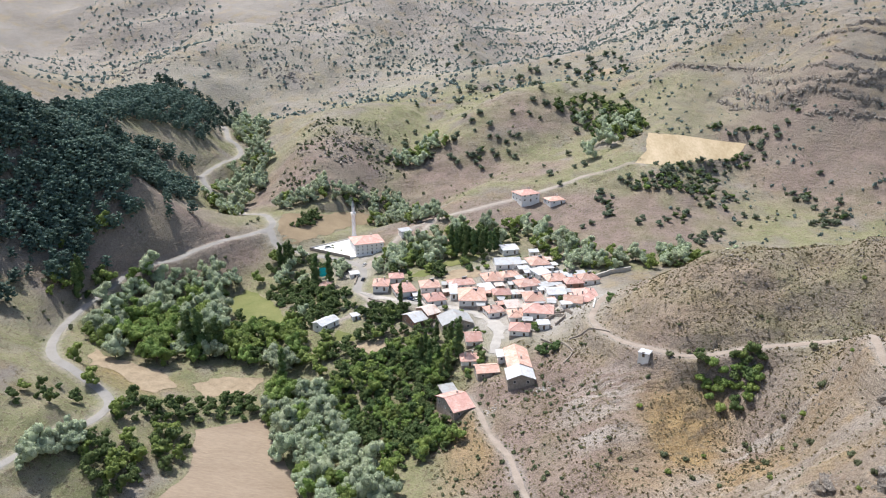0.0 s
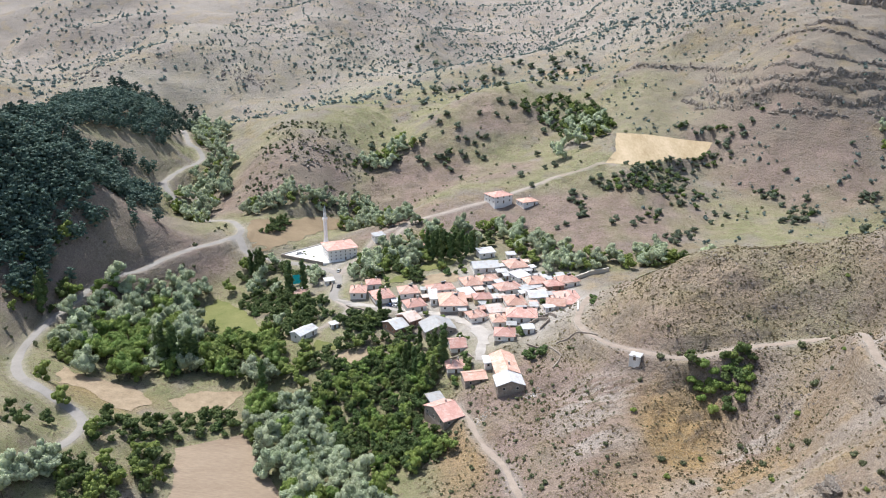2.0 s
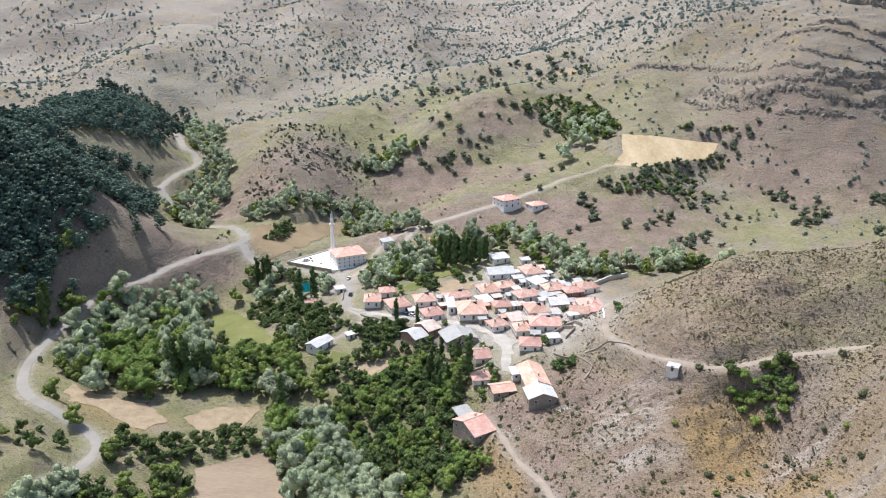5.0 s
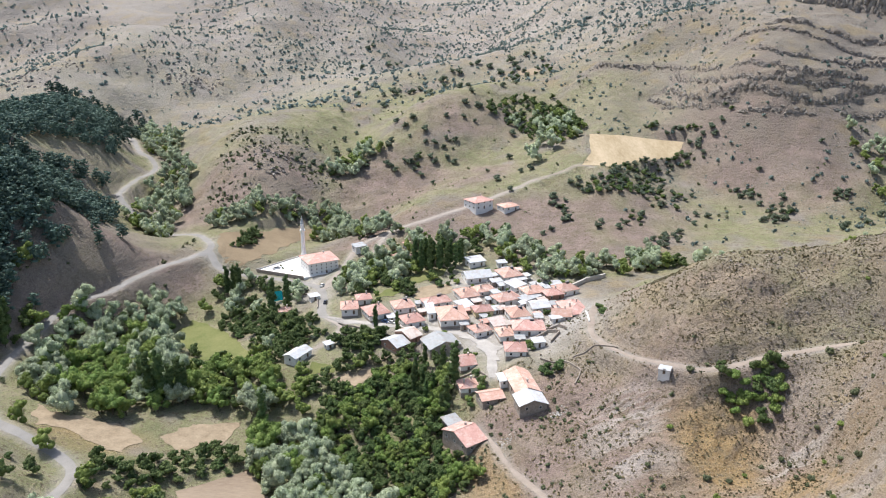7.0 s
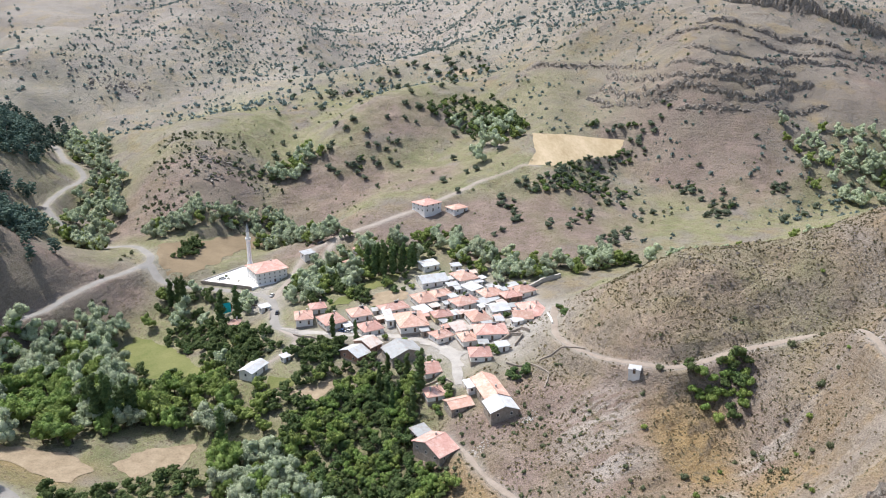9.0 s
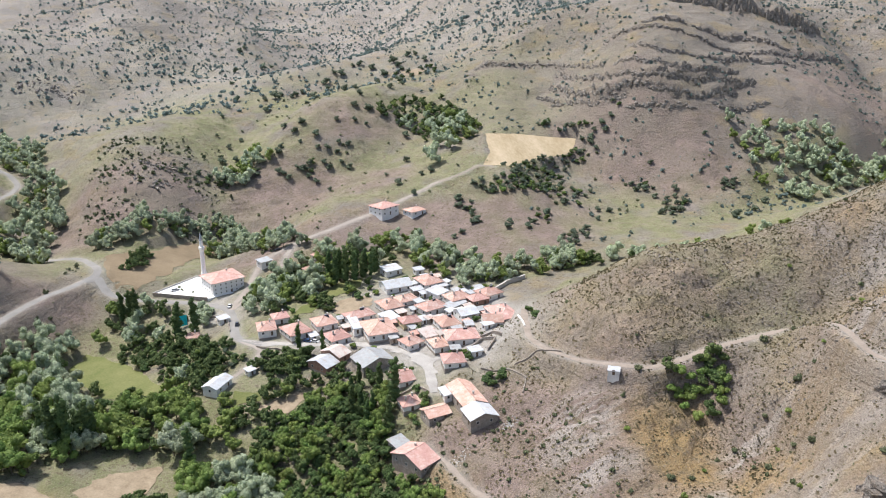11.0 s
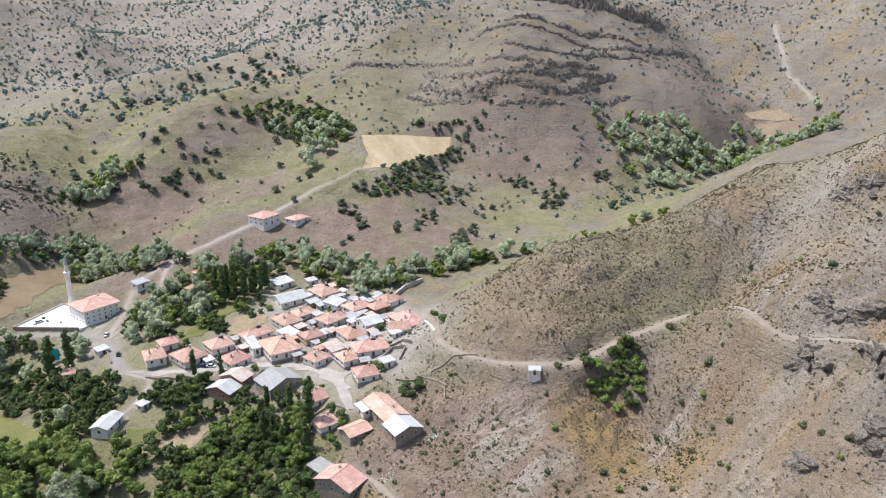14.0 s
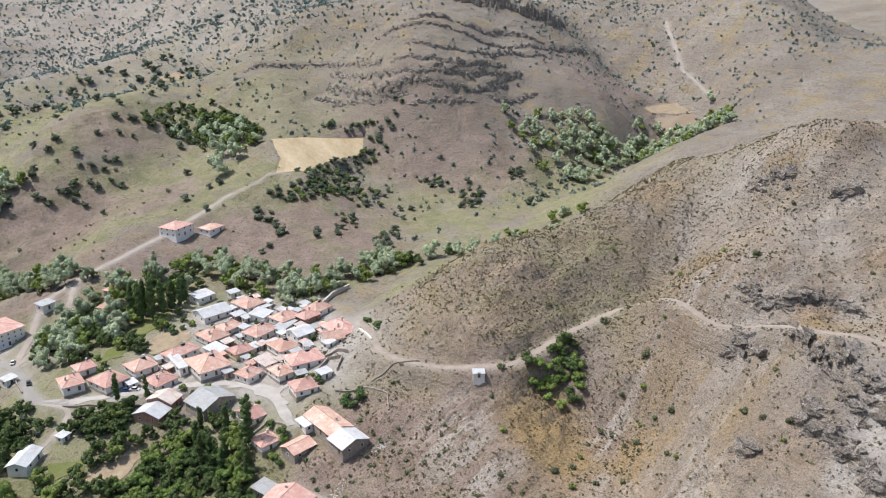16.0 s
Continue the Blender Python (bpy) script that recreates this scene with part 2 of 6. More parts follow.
def patches(x, y, size, k=0):
    """Smooth random values from 0 to 1 over the plan."""
    u, v = np.asarray(x, float) / size + 40.3, np.asarray(y, float) / size + 17.7
    i, j = np.floor(u).astype(int), np.floor(v).astype(int)
    a, b = u - i, v - j
    a, b = a * a * (3 - 2 * a), b * b * (3 - 2 * b)
    g = LATTICES[k]
    i0, i1, j0, j1 = i % 128, (i + 1) % 128, j % 128, (j + 1) % 128
    return (g[i0, j0] * (1 - a) + g[i1, j0] * a) * (1 - b) + (g[i0, j1] * (1 - a) + g[i1, j1] * a) * b


def swell(x, y, cx, cy, rx, ry, turn):
    c, s = math.cos(radians(turn)), math.sin(radians(turn))
    u, v = (x - cx) * c + (y - cy) * s, (y - cy) * c - (x - cx) * s
    return np.exp(-0.5 * ((u / rx) ** 2 + (v / ry) ** 2))


# rounded hills and hollows: centre, radii, turn, height
FOREST_MOUNTAIN = [
    (-296, 414, 35, 215, -68, 60.0), (-243, 607, 40, 94, -10, 55.0), (-192, 262, 75, 28, 6, 12.6),
    (-559, 685, 156, 364, 23, 120.8)]
MIDDLE_HILL = [
    (-88, 620, 87, 32, 80, 32.9), (11, 655, 116, 31, 44, 39.1), (26, 754, 86, 113, -3, 38.0)]
FAR_SLOPES = [
    (-308, 895, 94, 56, 18, 32.8), (-263, 994, 73, 85, 19, 57.1), (-60, 1125, 98, 75, -6, 59.2),
    (93, 1186, 111, 55, 3, 8.1), (-5, 1528, 601, 222, 13, 79.2), (-428, 1342, 295, 222, 11, 73.6)]
TABLE_MOUNTAIN = [
    (160, 861, 97, 48, -7, 46.7), (317, 986, 69, 119, 0, 67.6), (176, 619, 89, 32, 69, 27.9),
    (552, 1135, 211, 297, 19, 130.1), (302, 603, 54, 55, -20, 43.6), (343, 677, 55, 70, -12, 44.4),
    (369, 573, 74, 55, 9, -18.3), (256, 759, 87, 55, 8, 42.0), (456, 717, 87, 73, -16, 62.7),
    (178, 935, 66, 57, 4, 31.8), (309, 593, 55, 55, 0, 18.5), (427, 555, 54, 94, -18, 48.6)]
NEAR_HILL = [
    (185, 80, 154, 58, 32, 78.4), (182, 299, 74, 31, -11, 38.1), (225, 231, 29, 28, 20, 45.8),
    (332, 257, 107, 110, 12, 70.0), (145, 238, 33, 21, -48, 61.0), (128, 332, 28, 28, 0, 10.0),
    (97, 282, 28, 28, 10, 13.2), (128, 251, 31, 28, -6, -54.0), (131, 171, 28, 35, 11, 30.5),
    (89, 252, 28, 28, 0, 13.5), (184, 266, 26, 7, 4, -5.5), (204, 262, 14, 8, 20, -4.0)]
EAST_HILLS = [
    (697, 552, 133, 55, 34, 68.2), (643, 354, 161, 80, 25, 68.3), (854, 743, 219, 307, 30, 91.9), (570, 628, 22, 62, -10, -20.0)]
VALLEYS = [
    (-75, 542, 49, 148, -35, -64.3), (-82, 267, 65, 74, 25, -28.0), (-197, 716, 32, 139, 11, -34.4),
    (71, 990, 76, 58, 2, -9.7), (444, 484, 97, 28, 15, -42.8)]


VILLAGE_RISE = [(30, 368, 48, 56, 0, 1.1)]
# lesser rises and hollows between the large hills
LESSER = [
    (-84, 960, 95, 95, 0, 15.6), (-560, 1120, 95, 95, 0, -32.8), (-400, 880, 95, 95, 0, -22.8), (-240, 762, 60, 60, 0, 17.3),
    (171, 844, 60, 60, 0, -20.1), (201, 773, 95, 95, 0, -3.5), (-45, 1003, 95, 95, 0, 3.9), (-207, 397, 45, 45, 0, 16.7),
    (182, 1370, 95, 95, 0, -14.1), (-470, 1000, 95, 95, 0, -21.8), (-560, 1120, 60, 60, 0, -27.9), (-118, 718, 45, 45, 0, 12.9),
    (-640, 1300, 95, 95, 0, -20.1), (314, 784, 60, 60, 0, 14.2), (145, 738, 70, 70, 0, 13.4), (-265, 535, 45, 45, 0, -6.7),
    (-74, 655, 45, 45, 0, -9.1), (-126, 607, 45, 45, 0, 5.7), (-185, 416, 45, 45, 0, -8.8), (-105, 981, 60, 60, 0, 15.9),
    (27, 1038, 60, 60, 0, 14.1), (-640, 1300, 60, 60, 0, -17.0), (-330, 960, 60, 60, 0, -9.9), (45, 1126, 60, 60, 0, -6.7),
    (485, 597, 45, 45, 0, -6.6), (387, 610, 45, 45, 0, 6.0),
    (-252, 606, 45, 42, 0, -25.0), (-246, 440, 30, 40, 0, -7.0), (-222, 540, 26, 26, 0, 4.0)]


def relief(x, y):
    z = 23.93 + 0.03366 * (y - 360.0)
    for group in (FOREST_MOUNTAIN, MIDDLE_HILL, FAR_SLOPES, TABLE_MOUNTAIN, NEAR_HILL, EAST_HILLS, VALLEYS, VILLAGE_RISE, LESSER):
        for cx, cy, rx, ry, turn, h in group:
            z = z + h * swell(x, y, cx, cy, rx, ry, turn)
    return z


def steps(*runs):
    """Grid lines: (start, step) runs, up to the last start."""
    out = []
    for (a, s), (b, _) in zip(runs, runs[1:]):
        out += list(np.arange(a, b - 0.01, s))
    return np.array(out + [runs[-1][0]])


XS = steps((-4000, 500), (-1000, 60), (-640, 10), (-270, 3), (40, 1.6), (215, 3), (480, 5), (760, 25), (1200, 400), (4000, 1))
YS = steps((-3000, 400), (-200, 40), (60, 3), (130, 1.6), (330, 3), (760, 6), (1260, 30), (1800, 400), (5000, 1))
GX, GY = np.meshgrid(XS, YS)
GZ = relief(GX, GY)
far_out = np.clip((np.hypot(GX - 100, GY - 700) - 900) / 800, 0, 1)
GZ = GZ + far_out * (120 + 90 * patches(GX, GY, 420, 3))
slope_y, slope_x = np.gradient(GZ, YS, XS)
steep = np.clip((np.hypot(slope_x, slope_y) - 0.10) / 0.25, 0, 1)
# spurs and dry valleys of the distant slopes
spur = 1 - np.abs(2 * patches(GX, GY, 130, 2) - 1)
spur = spur * spur * (3 - 2 * spur)
GZ = GZ + np.clip((GY - 900) / 250, 0, 1) * (spur - 0.5) * 22 + np.clip((GX - 560) / 80, 0, 1) * (spur - 0.5) * 14
# gullies and hummocks on the slopes
GZ = GZ + steep * ((patches(GX, GY, 34, 0) - 0.5) * 7 + (patches(GX, GY, 13, 1) - 0.5) * 3.2 + (patches(GX, GY, 6, 2) - 0.5) * 1.7)
GZ = GZ + (1 - steep) * ((patches(GX, GY, 30, 4) - 0.5) * 0.8)
# broken ground on the near hill
hilly = steep * np.clip((GX - 45) / 25, 0, 1) * np.clip((360 - GY) / 30, 0, 1)
rib = np.abs(2 * patches(GX, GY, 5.5, 3) - 1) + 0.6 * np.abs(2 * patches(GX, GY, 2.7, 5) - 1)
GZ = GZ + hilly * (0.4 + patches(GX, GY, 25, 1)) * (0.75 - rib) * 1.3
rill = 1 - np.abs(2 * patches(GX * 0.22 + 0.25 * GY, GY, 8, 6) - 1)
GZ = GZ - hilly * np.clip((GX - 70) / 20, 0, 1) * 1.7 * rill ** 4 * np.clip(patches(GX, GY, 40, 2) * 2 - 0.3, 0, 1)
# narrow terraces that cattle and frost have trodden into the slopes
tread = GZ / 2.6 + 2.2 * patches(GX, GY, 16, 5)
GZ = GZ + hilly * np.clip(patches(GX, GY, 30, 7) * 2.4 - 0.5, 0, 1) * 0.8 * np.sin(2 * math.pi * tread)
# bands of rock: height of the step, width of the shelf above, points along the rim
LEDGES = [
    (3.6, 12, [(205, 735), (232, 717), (262, 698), (273, 656), (280, 623), (291, 605), (304, 592), (318, 581), (340, 578), (376, 585)]),
    (4.6, 12, [(256, 681), (263, 640), (275, 606), (288, 590), (305, 578), (324, 573), (355, 574), (386, 575)]),
    (5.2, 12, [(246, 669), (250, 628), (265, 599), (283, 585), (305, 570), (329, 564), (362, 568)]),
    (3.6, 10, [(228, 666), (239, 637), (253, 606), (273, 586)]),
    (3.2, 12, [(300, 629), (310, 608), (333, 600), (369, 600), (413, 600), (443, 597)]),
    (3.4, 13, [(335, 662), (351, 651), (383, 642), (417, 634), (438, 615), (493, 622), (520, 623)]),
    (2.4, 10, [(300, 668), (330, 650), (370, 628), (420, 615), (470, 606)]), (2.6, 10, [(268, 578), (300, 562), (345, 556), (380, 550)]),
    (9.0, 38, [(385, 710), (404, 702), (430, 688), (452, 674), (472, 664), (494, 655), (526, 660)])]
OUTCROPS = [
    (5.2, 7, [(139, 213), (136, 208), (134, 203), (133, 197)]), (4.8, 6, [(143, 196), (141, 190), (137, 184)]),
    (5.7, 7, [(135, 180), (131, 171), (131, 162), (127, 153), (122, 146)]), (4.2, 6, [(119, 172), (115, 166), (111, 158)]),
    (5.4, 8, [(151, 214), (152, 206), (158, 201), (163, 194), (170, 184)]), (2.2, 5, [(106, 183), (104, 178)]), (2.6, 5, [(112, 156), (109, 150), (105, 143)]),
    (2.2, 5, [(124, 164), (121, 157)]), (2.5, 6, [(206, 246), (208, 240), (212, 232)]), (2.5, 6, [(211, 216), (213, 208)]), (4.0, 6, [(184, 285), (186, 277), (182, 268), (186, 260)]), (3.2, 5, [(125, 182), (126, 178), (130, 176)])]


def rim(step, width, points):
    """Lift the slope above a line, so that a cliff stands along it; gives places on its foot."""
    line = np.array([(x + 6 * (float(patches(x, y, 9, 4)) - 0.5), y + 6 * (float(patches(x, y, 9, 6)) - 0.5)) for x, y in points])
    n = int(np.hypot(*np.diff(line, axis=0).T).sum() / 1.5)
    at = np.linspace(0, len(line) - 1, n)
    line = np.stack([np.interp(at, range(len(line)), line[:, k]) for k in (0, 1)], 1)
    line += (np.stack([patches(*line.T, 14, 1), patches(*line.T, 14, 7)], 1) - 0.5) * min(8.0, width * 0.35)
    lo, hi = line.min(0) - 3 * width, line.max(0) + 3 * width
    i0, i1 = np.searchsorted(XS, (lo[0], hi[0]))
    j0, j1 = np.searchsorted(YS, (lo[1], hi[1]))
    px, py = GX[j0:j1, i0:i1], GY[j0:j1, i0:i1]
    best, side, which = np.full(px.shape, 1e9), np.zeros(px.shape), np.zeros(px.shape, int)
    ups = []
    for k, (x, y) in enumerate(line):
        up = np.array([relief(x + 6, y) - relief(x - 6, y), relief(x, y + 6) - relief(x, y - 6)])
        up /= np.linalg.norm(up) + 1e-6
        ups.append(up)
        d = np.hypot(px - x, py - y)
        nearer = d < best
        best = np.where(nearer, d, best)
        side = np.where(nearer, (px - x) * up[0] + (py - y) * up[1], side)
        which = np.where(nearer, k, which)
    end = np.clip(np.minimum(which, n - 1 - which) * 1.5 / (width * 0.6), 0, 1)
    gap = np.clip(patches(line[:, 0], line[:, 1], 22, 3) * 2.2 - 0.15, 0.15, 1)[which]
    lift = step * end * gap * np.exp(-(best / width) ** 2) * (side > 0)
    GZ[j0:j1, i0:i1] += lift
    rocky[j0:j1, i0:i1] = np.maximum(rocky[j0:j1, i0:i1], np.exp(-((side + 1.5) / (0.12 * width + 1.5)) ** 2) * np.exp(-(best / width) ** 2) * (end > 0.1) * gap)
    return line, np.array(ups)


rocky = np.zeros(GX.shape)
ledge_lines = [rim(*q) for q in LEDGES]
outcrop_lines = [rim(*q) for q in OUTCROPS]

def inside(x, y, corners):
    hit = False
    for (x0, y0), (x1, y1) in zip(corners, corners[1:] + corners[:1]):
        if (y0 > y) != (y1 > y) and x < (x1 - x0) * (y - y0) / (y1 - y0) + x0:
            hit = not hit
    return hit


FIELDS = [
    ("wheat_field", [(157, 594), (186, 594), (206, 592), (232, 589), (220, 573), (210, 568), (188, 562), (158, 550), (138, 553), (150, 567)], M_wheat, "golden cut wheat field on a terrace"),
    ("ploughed_field", [(-101, 278), (-77, 292), (-67, 271), (-53, 247), (-54, 239), (-105, 226), (-96, 251)], M_plough, "bare brown ploughed field with a straight edge"),
    ("stubble_field", [(-112, 314), (-102, 323), (-92, 321), (-83, 323), (-86, 311), (-95, 308), (-104, 303)], M_tan, "pale dry stubble plot among trees"),
    ("stubble_field", [(-162, 327), (-151, 322), (-138, 322), (-128, 318), (-118, 309), (-124, 298), (-131, 300), (-141, 307), (-158, 314)], M_tan, "pale dry stubble plot beside the road"),
    ("meadow", [(-125, 421), (-117, 437), (-90, 401), (-80, 368), (-107, 382)], M_meadow, "green meadow between willow belts"),
    ("dry_field", [(-111, 494), (-110, 525), (-87, 536), (-66, 558), (-44, 566), (-49, 550), (-65, 530), (-76, 507), (-94, 481), (-106, 484)], M_dryfield, "dry tan field behind the mosque"),
    ("village_yard", [(14, 358), (20, 356), (25, 350), (31, 343), (34, 338), (28, 334), (25, 324), (22, 326), (22, 336), (20, 346)], M_street, "pale concrete yard where the street widens"),
    ("dry_plot", [(5, 418), (14, 420), (22, 412), (18, 404), (8, 401), (1, 403)], M_tan, "dry tan garden plot behind the houses"),
    ("garden_plot", [(-18, 412), (-14, 419), (-7, 416), (-9, 407)], M_meadow, "bright green vegetable plot behind the houses"),
    ("garden_plot", [(-4, 425), (12, 441), (22, 441), (20, 431), (6, 423)], M_meadow, "green grass plot among the trees"),
    ("garden_plot", [(-53, 356), (-46, 354), (-41, 350), (-44, 347), (-53, 348)], M_meadow, "green grass plot beside the white farm building"),
    ("dry_plot", [(-46, 340), (-40, 344), (-27, 346), (-24, 341), (-34, 336), (-44, 334)], M_tan, "trampled dry plot among the dark trees"),
    ("stubble_field", [(157, 818), (171, 815), (177, 803), (164, 795), (154, 805)], M_tan, "small tan plot high on the slope"),
    ("stubble_field", [(515, 545), (550, 532), (546, 511), (515, 534)], M_tan, "pale plot in the eastern valley"),
    ("dry_field", [(514, 531), (544, 508), (525, 488), (508, 512)], M_plough, "bare brown plot in the eastern valley"),
]


# grass left open in the forest and along its foot
OPEN_GROUND = [[(-237, 542), (-235, 584), (-224, 618), (-211, 644), (-203, 655), (-200, 668), (-190, 692), (-186, 660), (-189, 620), (-196, 606), (-209, 588), (-216, 573), (-225, 548)],
               [(-184, 447), (-182, 484), (-175, 481), (-177, 560), (-156, 556), (-127, 525), (-132, 489), (-148, 455), (-164, 430), (-180, 408), (-189, 402), (-192, 406), (-181, 416), (-172, 434)],
               [(-24, 360), (-16, 356), (14, 344), (12, 330), (-6, 336), (-26, 346)]]

# worked plots lie smooth on the slope
for _, corners, _, _ in FIELDS:
    lo, hi = np.min(corners, 0) - 6, np.max(corners, 0) + 6
    i0, i1 = np.searchsorted(XS, (lo[0], hi[0]))
    j0, j1 = np.searchsorted(YS, (lo[1], hi[1]))
    px, py = GX[j0:j1, i0:i1], GY[j0:j1, i0:i1]
    mid = np.mean(corners, 0)
    wider = [tuple(mid + (np.array(c) - mid) * (1 + 5 / np.hypot(*(np.array(c) - mid)))) for c in corners]
    on = np.array([[inside(a, b, wider) for a, b in zip(*r)] for r in zip(px, py)])
    if on.sum() > 6:
        base = np.stack([px[on], py[on], np.ones(on.sum())], 1)
        k = np.linalg.lstsq(base, GZ[j0:j1, i0:i1][on], rcond=None)[0]
        flat = px * k[0] + py * k[1] + k[2]
        GZ[j0:j1, i0:i1] = np.where(on, GZ[j0:j1, i0:i1] * 0.15 + flat * 0.85, GZ[j0:j1, i0:i1])

ROADS = {
    "main": (2.0, [(-160, 215), (-147, 236), (-143, 250), (-136, 265), (-135, 278), (-142, 288), (-155, 296), (-169, 306), (-179, 323),
                   (-185, 343), (-185, 362), (-181, 383), (-175, 401), (-168, 417), (-156, 435), (-145, 453), (-132, 473),
                   (-118, 488), (-114, 497), (-117, 509), (-127, 530), (-150, 552)]),
    "mosque": (2.2, [(-114, 491), (-107, 478), (-92, 472), (-74, 463), (-57, 453), (-49, 442), (-47, 428), (-48, 408), (-46, 396), (-37, 389)]),
    "upper": (1.5, [(-48, 440), (-40, 456), (-33, 470), (-23, 486), (-6, 496), (31, 512), (64, 530), (92, 542), (104, 546)]),
    "street": (2.0, [(-46, 396), (-37, 389), (-24, 383), (-9, 376), (6, 367), (19, 356), (26, 342), (25, 328), (22, 313)]),
    "valley": (1.9, [(-150, 552), (-170, 572), (-183, 585), (-190, 600), (-190, 623), (-182, 660), (-179, 680), (-187, 698), (-195, 704), (-204, 730), (-215, 760)]),
    "hill": (1.3, [(81, 357), (70, 330), (66, 316), (69, 295), (78, 279), (91, 271), (106, 271), (122, 271), (143, 270), (152, 264),
                   (150, 250), (144, 236), (140, 224), (139, 214), (141, 203), (143, 188), (145, 175), (148, 155), (165, 138)]),
    "lower": (1.1, [(10, 289), (14, 279), (18, 262), (24, 246), (26, 231), (30, 210)]),
    "farm": (1.0, [(-46, 394), (-39, 383), (-47, 372), (-55, 366), (-56, 362)]),
    "cutting": (1.2, [(-47, 440), (-36, 450), (-26, 461), (-16, 474), (-10, 487), (-4, 496)]),
    "pasture": (0.9, [(104, 546), (114, 548), (138, 553), (146, 549)]),
    "east": (1.7, [(658, 633), (594, 564), (583, 544), (573, 522), (560, 501)]),
}


def dense(points, gap=2.0):
    """A smooth line through the points, with a place every gap metres."""
    p = [Vector((*q, 0)) for q in points]
    p = [2 * p[0] - p[1]] + p + [2 * p[-1] - p[-2]]
    out = []
    for a, b, c, d in zip(p, p[1:], p[2:], p[3:]):
        n = max(1, int((c - b).length / gap))
        for k in range(n):
            t = k / n
            q = 0.5 * (2 * b + (c - a) * t + (2 * a - 5 * b + 4 * c - d) * t * t + (3 * b - a - 3 * c + d) * t ** 3)
            out.append((q.x, q.y))
    return np.array(out + [tuple(points[-1])])


def ground(x, y):
    """Height of the land at a place, as its mesh has it."""
    i = np.clip(np.searchsorted(XS, x) - 1, 0, len(XS) - 2)
    j = np.clip(np.searchsorted(YS, y) - 1, 0, len(YS) - 2)
    a, b = (x - XS[i]) / (XS[i + 1] - XS[i]), (y - YS[j]) / (YS[j + 1] - YS[j])
    return (GZ[j, i] * (1 - a) + GZ[j, i + 1] * a) * (1 - b) + (GZ[j + 1, i] * (1 - a) + GZ[j + 1, i + 1] * a) * b


def level(x, y, z, flat, feather):
    """Cut or fill the land to height z round a place."""
    i0, i1 = np.searchsorted(XS, (x - flat - feather, x + flat + feather))
    j0, j1 = np.searchsorted(YS, (y - flat - feather, y + flat + feather))
    d = np.hypot(GX[j0:j1, i0:i1] - x, GY[j0:j1, i0:i1] - y)
    w = np.clip(1 - (d - flat) / feather, 0, 1)
    GZ[j0:j1, i0:i1] += w * w * (3 - 2 * w) * (z - GZ[j0:j1, i0:i1])


road_lines = {}
# the levelled yard round the mosque
YARD_Z = float(ground(-72.0, 474.0)) + 0.6
for x, y, r in ((-70, 479, 13), (-62, 487, 10), (-60, 472, 12), (-49, 471, 12)):
    level(x, y, YARD_Z, r, 7)
near_road = np.full(GX.shape, 99.0)
for key, (half, pts) in ROADS.items():
    line = dense(pts)
    z = ground(line[:, 0], line[:, 1])
    for _ in range(12):
        z[1:-1] = (z[:-2] + z[1:-1] * 2 + z[2:]) / 4
    road_lines[key] = (half, line, z)
    for (x, y), h in zip(line, z):
        level(x, y, h, half + 1.2, 4.5)
        i0, i1 = np.searchsorted(XS, (x - 14, x + 14))
        j0, j1 = np.searchsorted(YS, (y - 14, y + 14))
        near_road[j0:j1, i0:i1] = np.minimum(near_road[j0:j1, i0:i1], np.hypot(GX[j0:j1, i0:i1] - x, GY[j0:j1, i0:i1] - y) - half)


def tint(list_of_swells):
    out = np.zeros(GX.shape)
    for cx, cy, rx, ry, turn, a in list_of_swells:
        out = np.maximum(out, a * np.clip(1.8 * swell(GX, GY, cx, cy, rx, ry, turn), 0, 1))
    ragged = patches(GX, GY, 26, 6) * 0.55 + patches(GX, GY, 9, 2) * 0.45
    return np.clip(out * 1.5 * np.clip(ragged * 2.2 - 0.45, 0, 1), 0, 1)


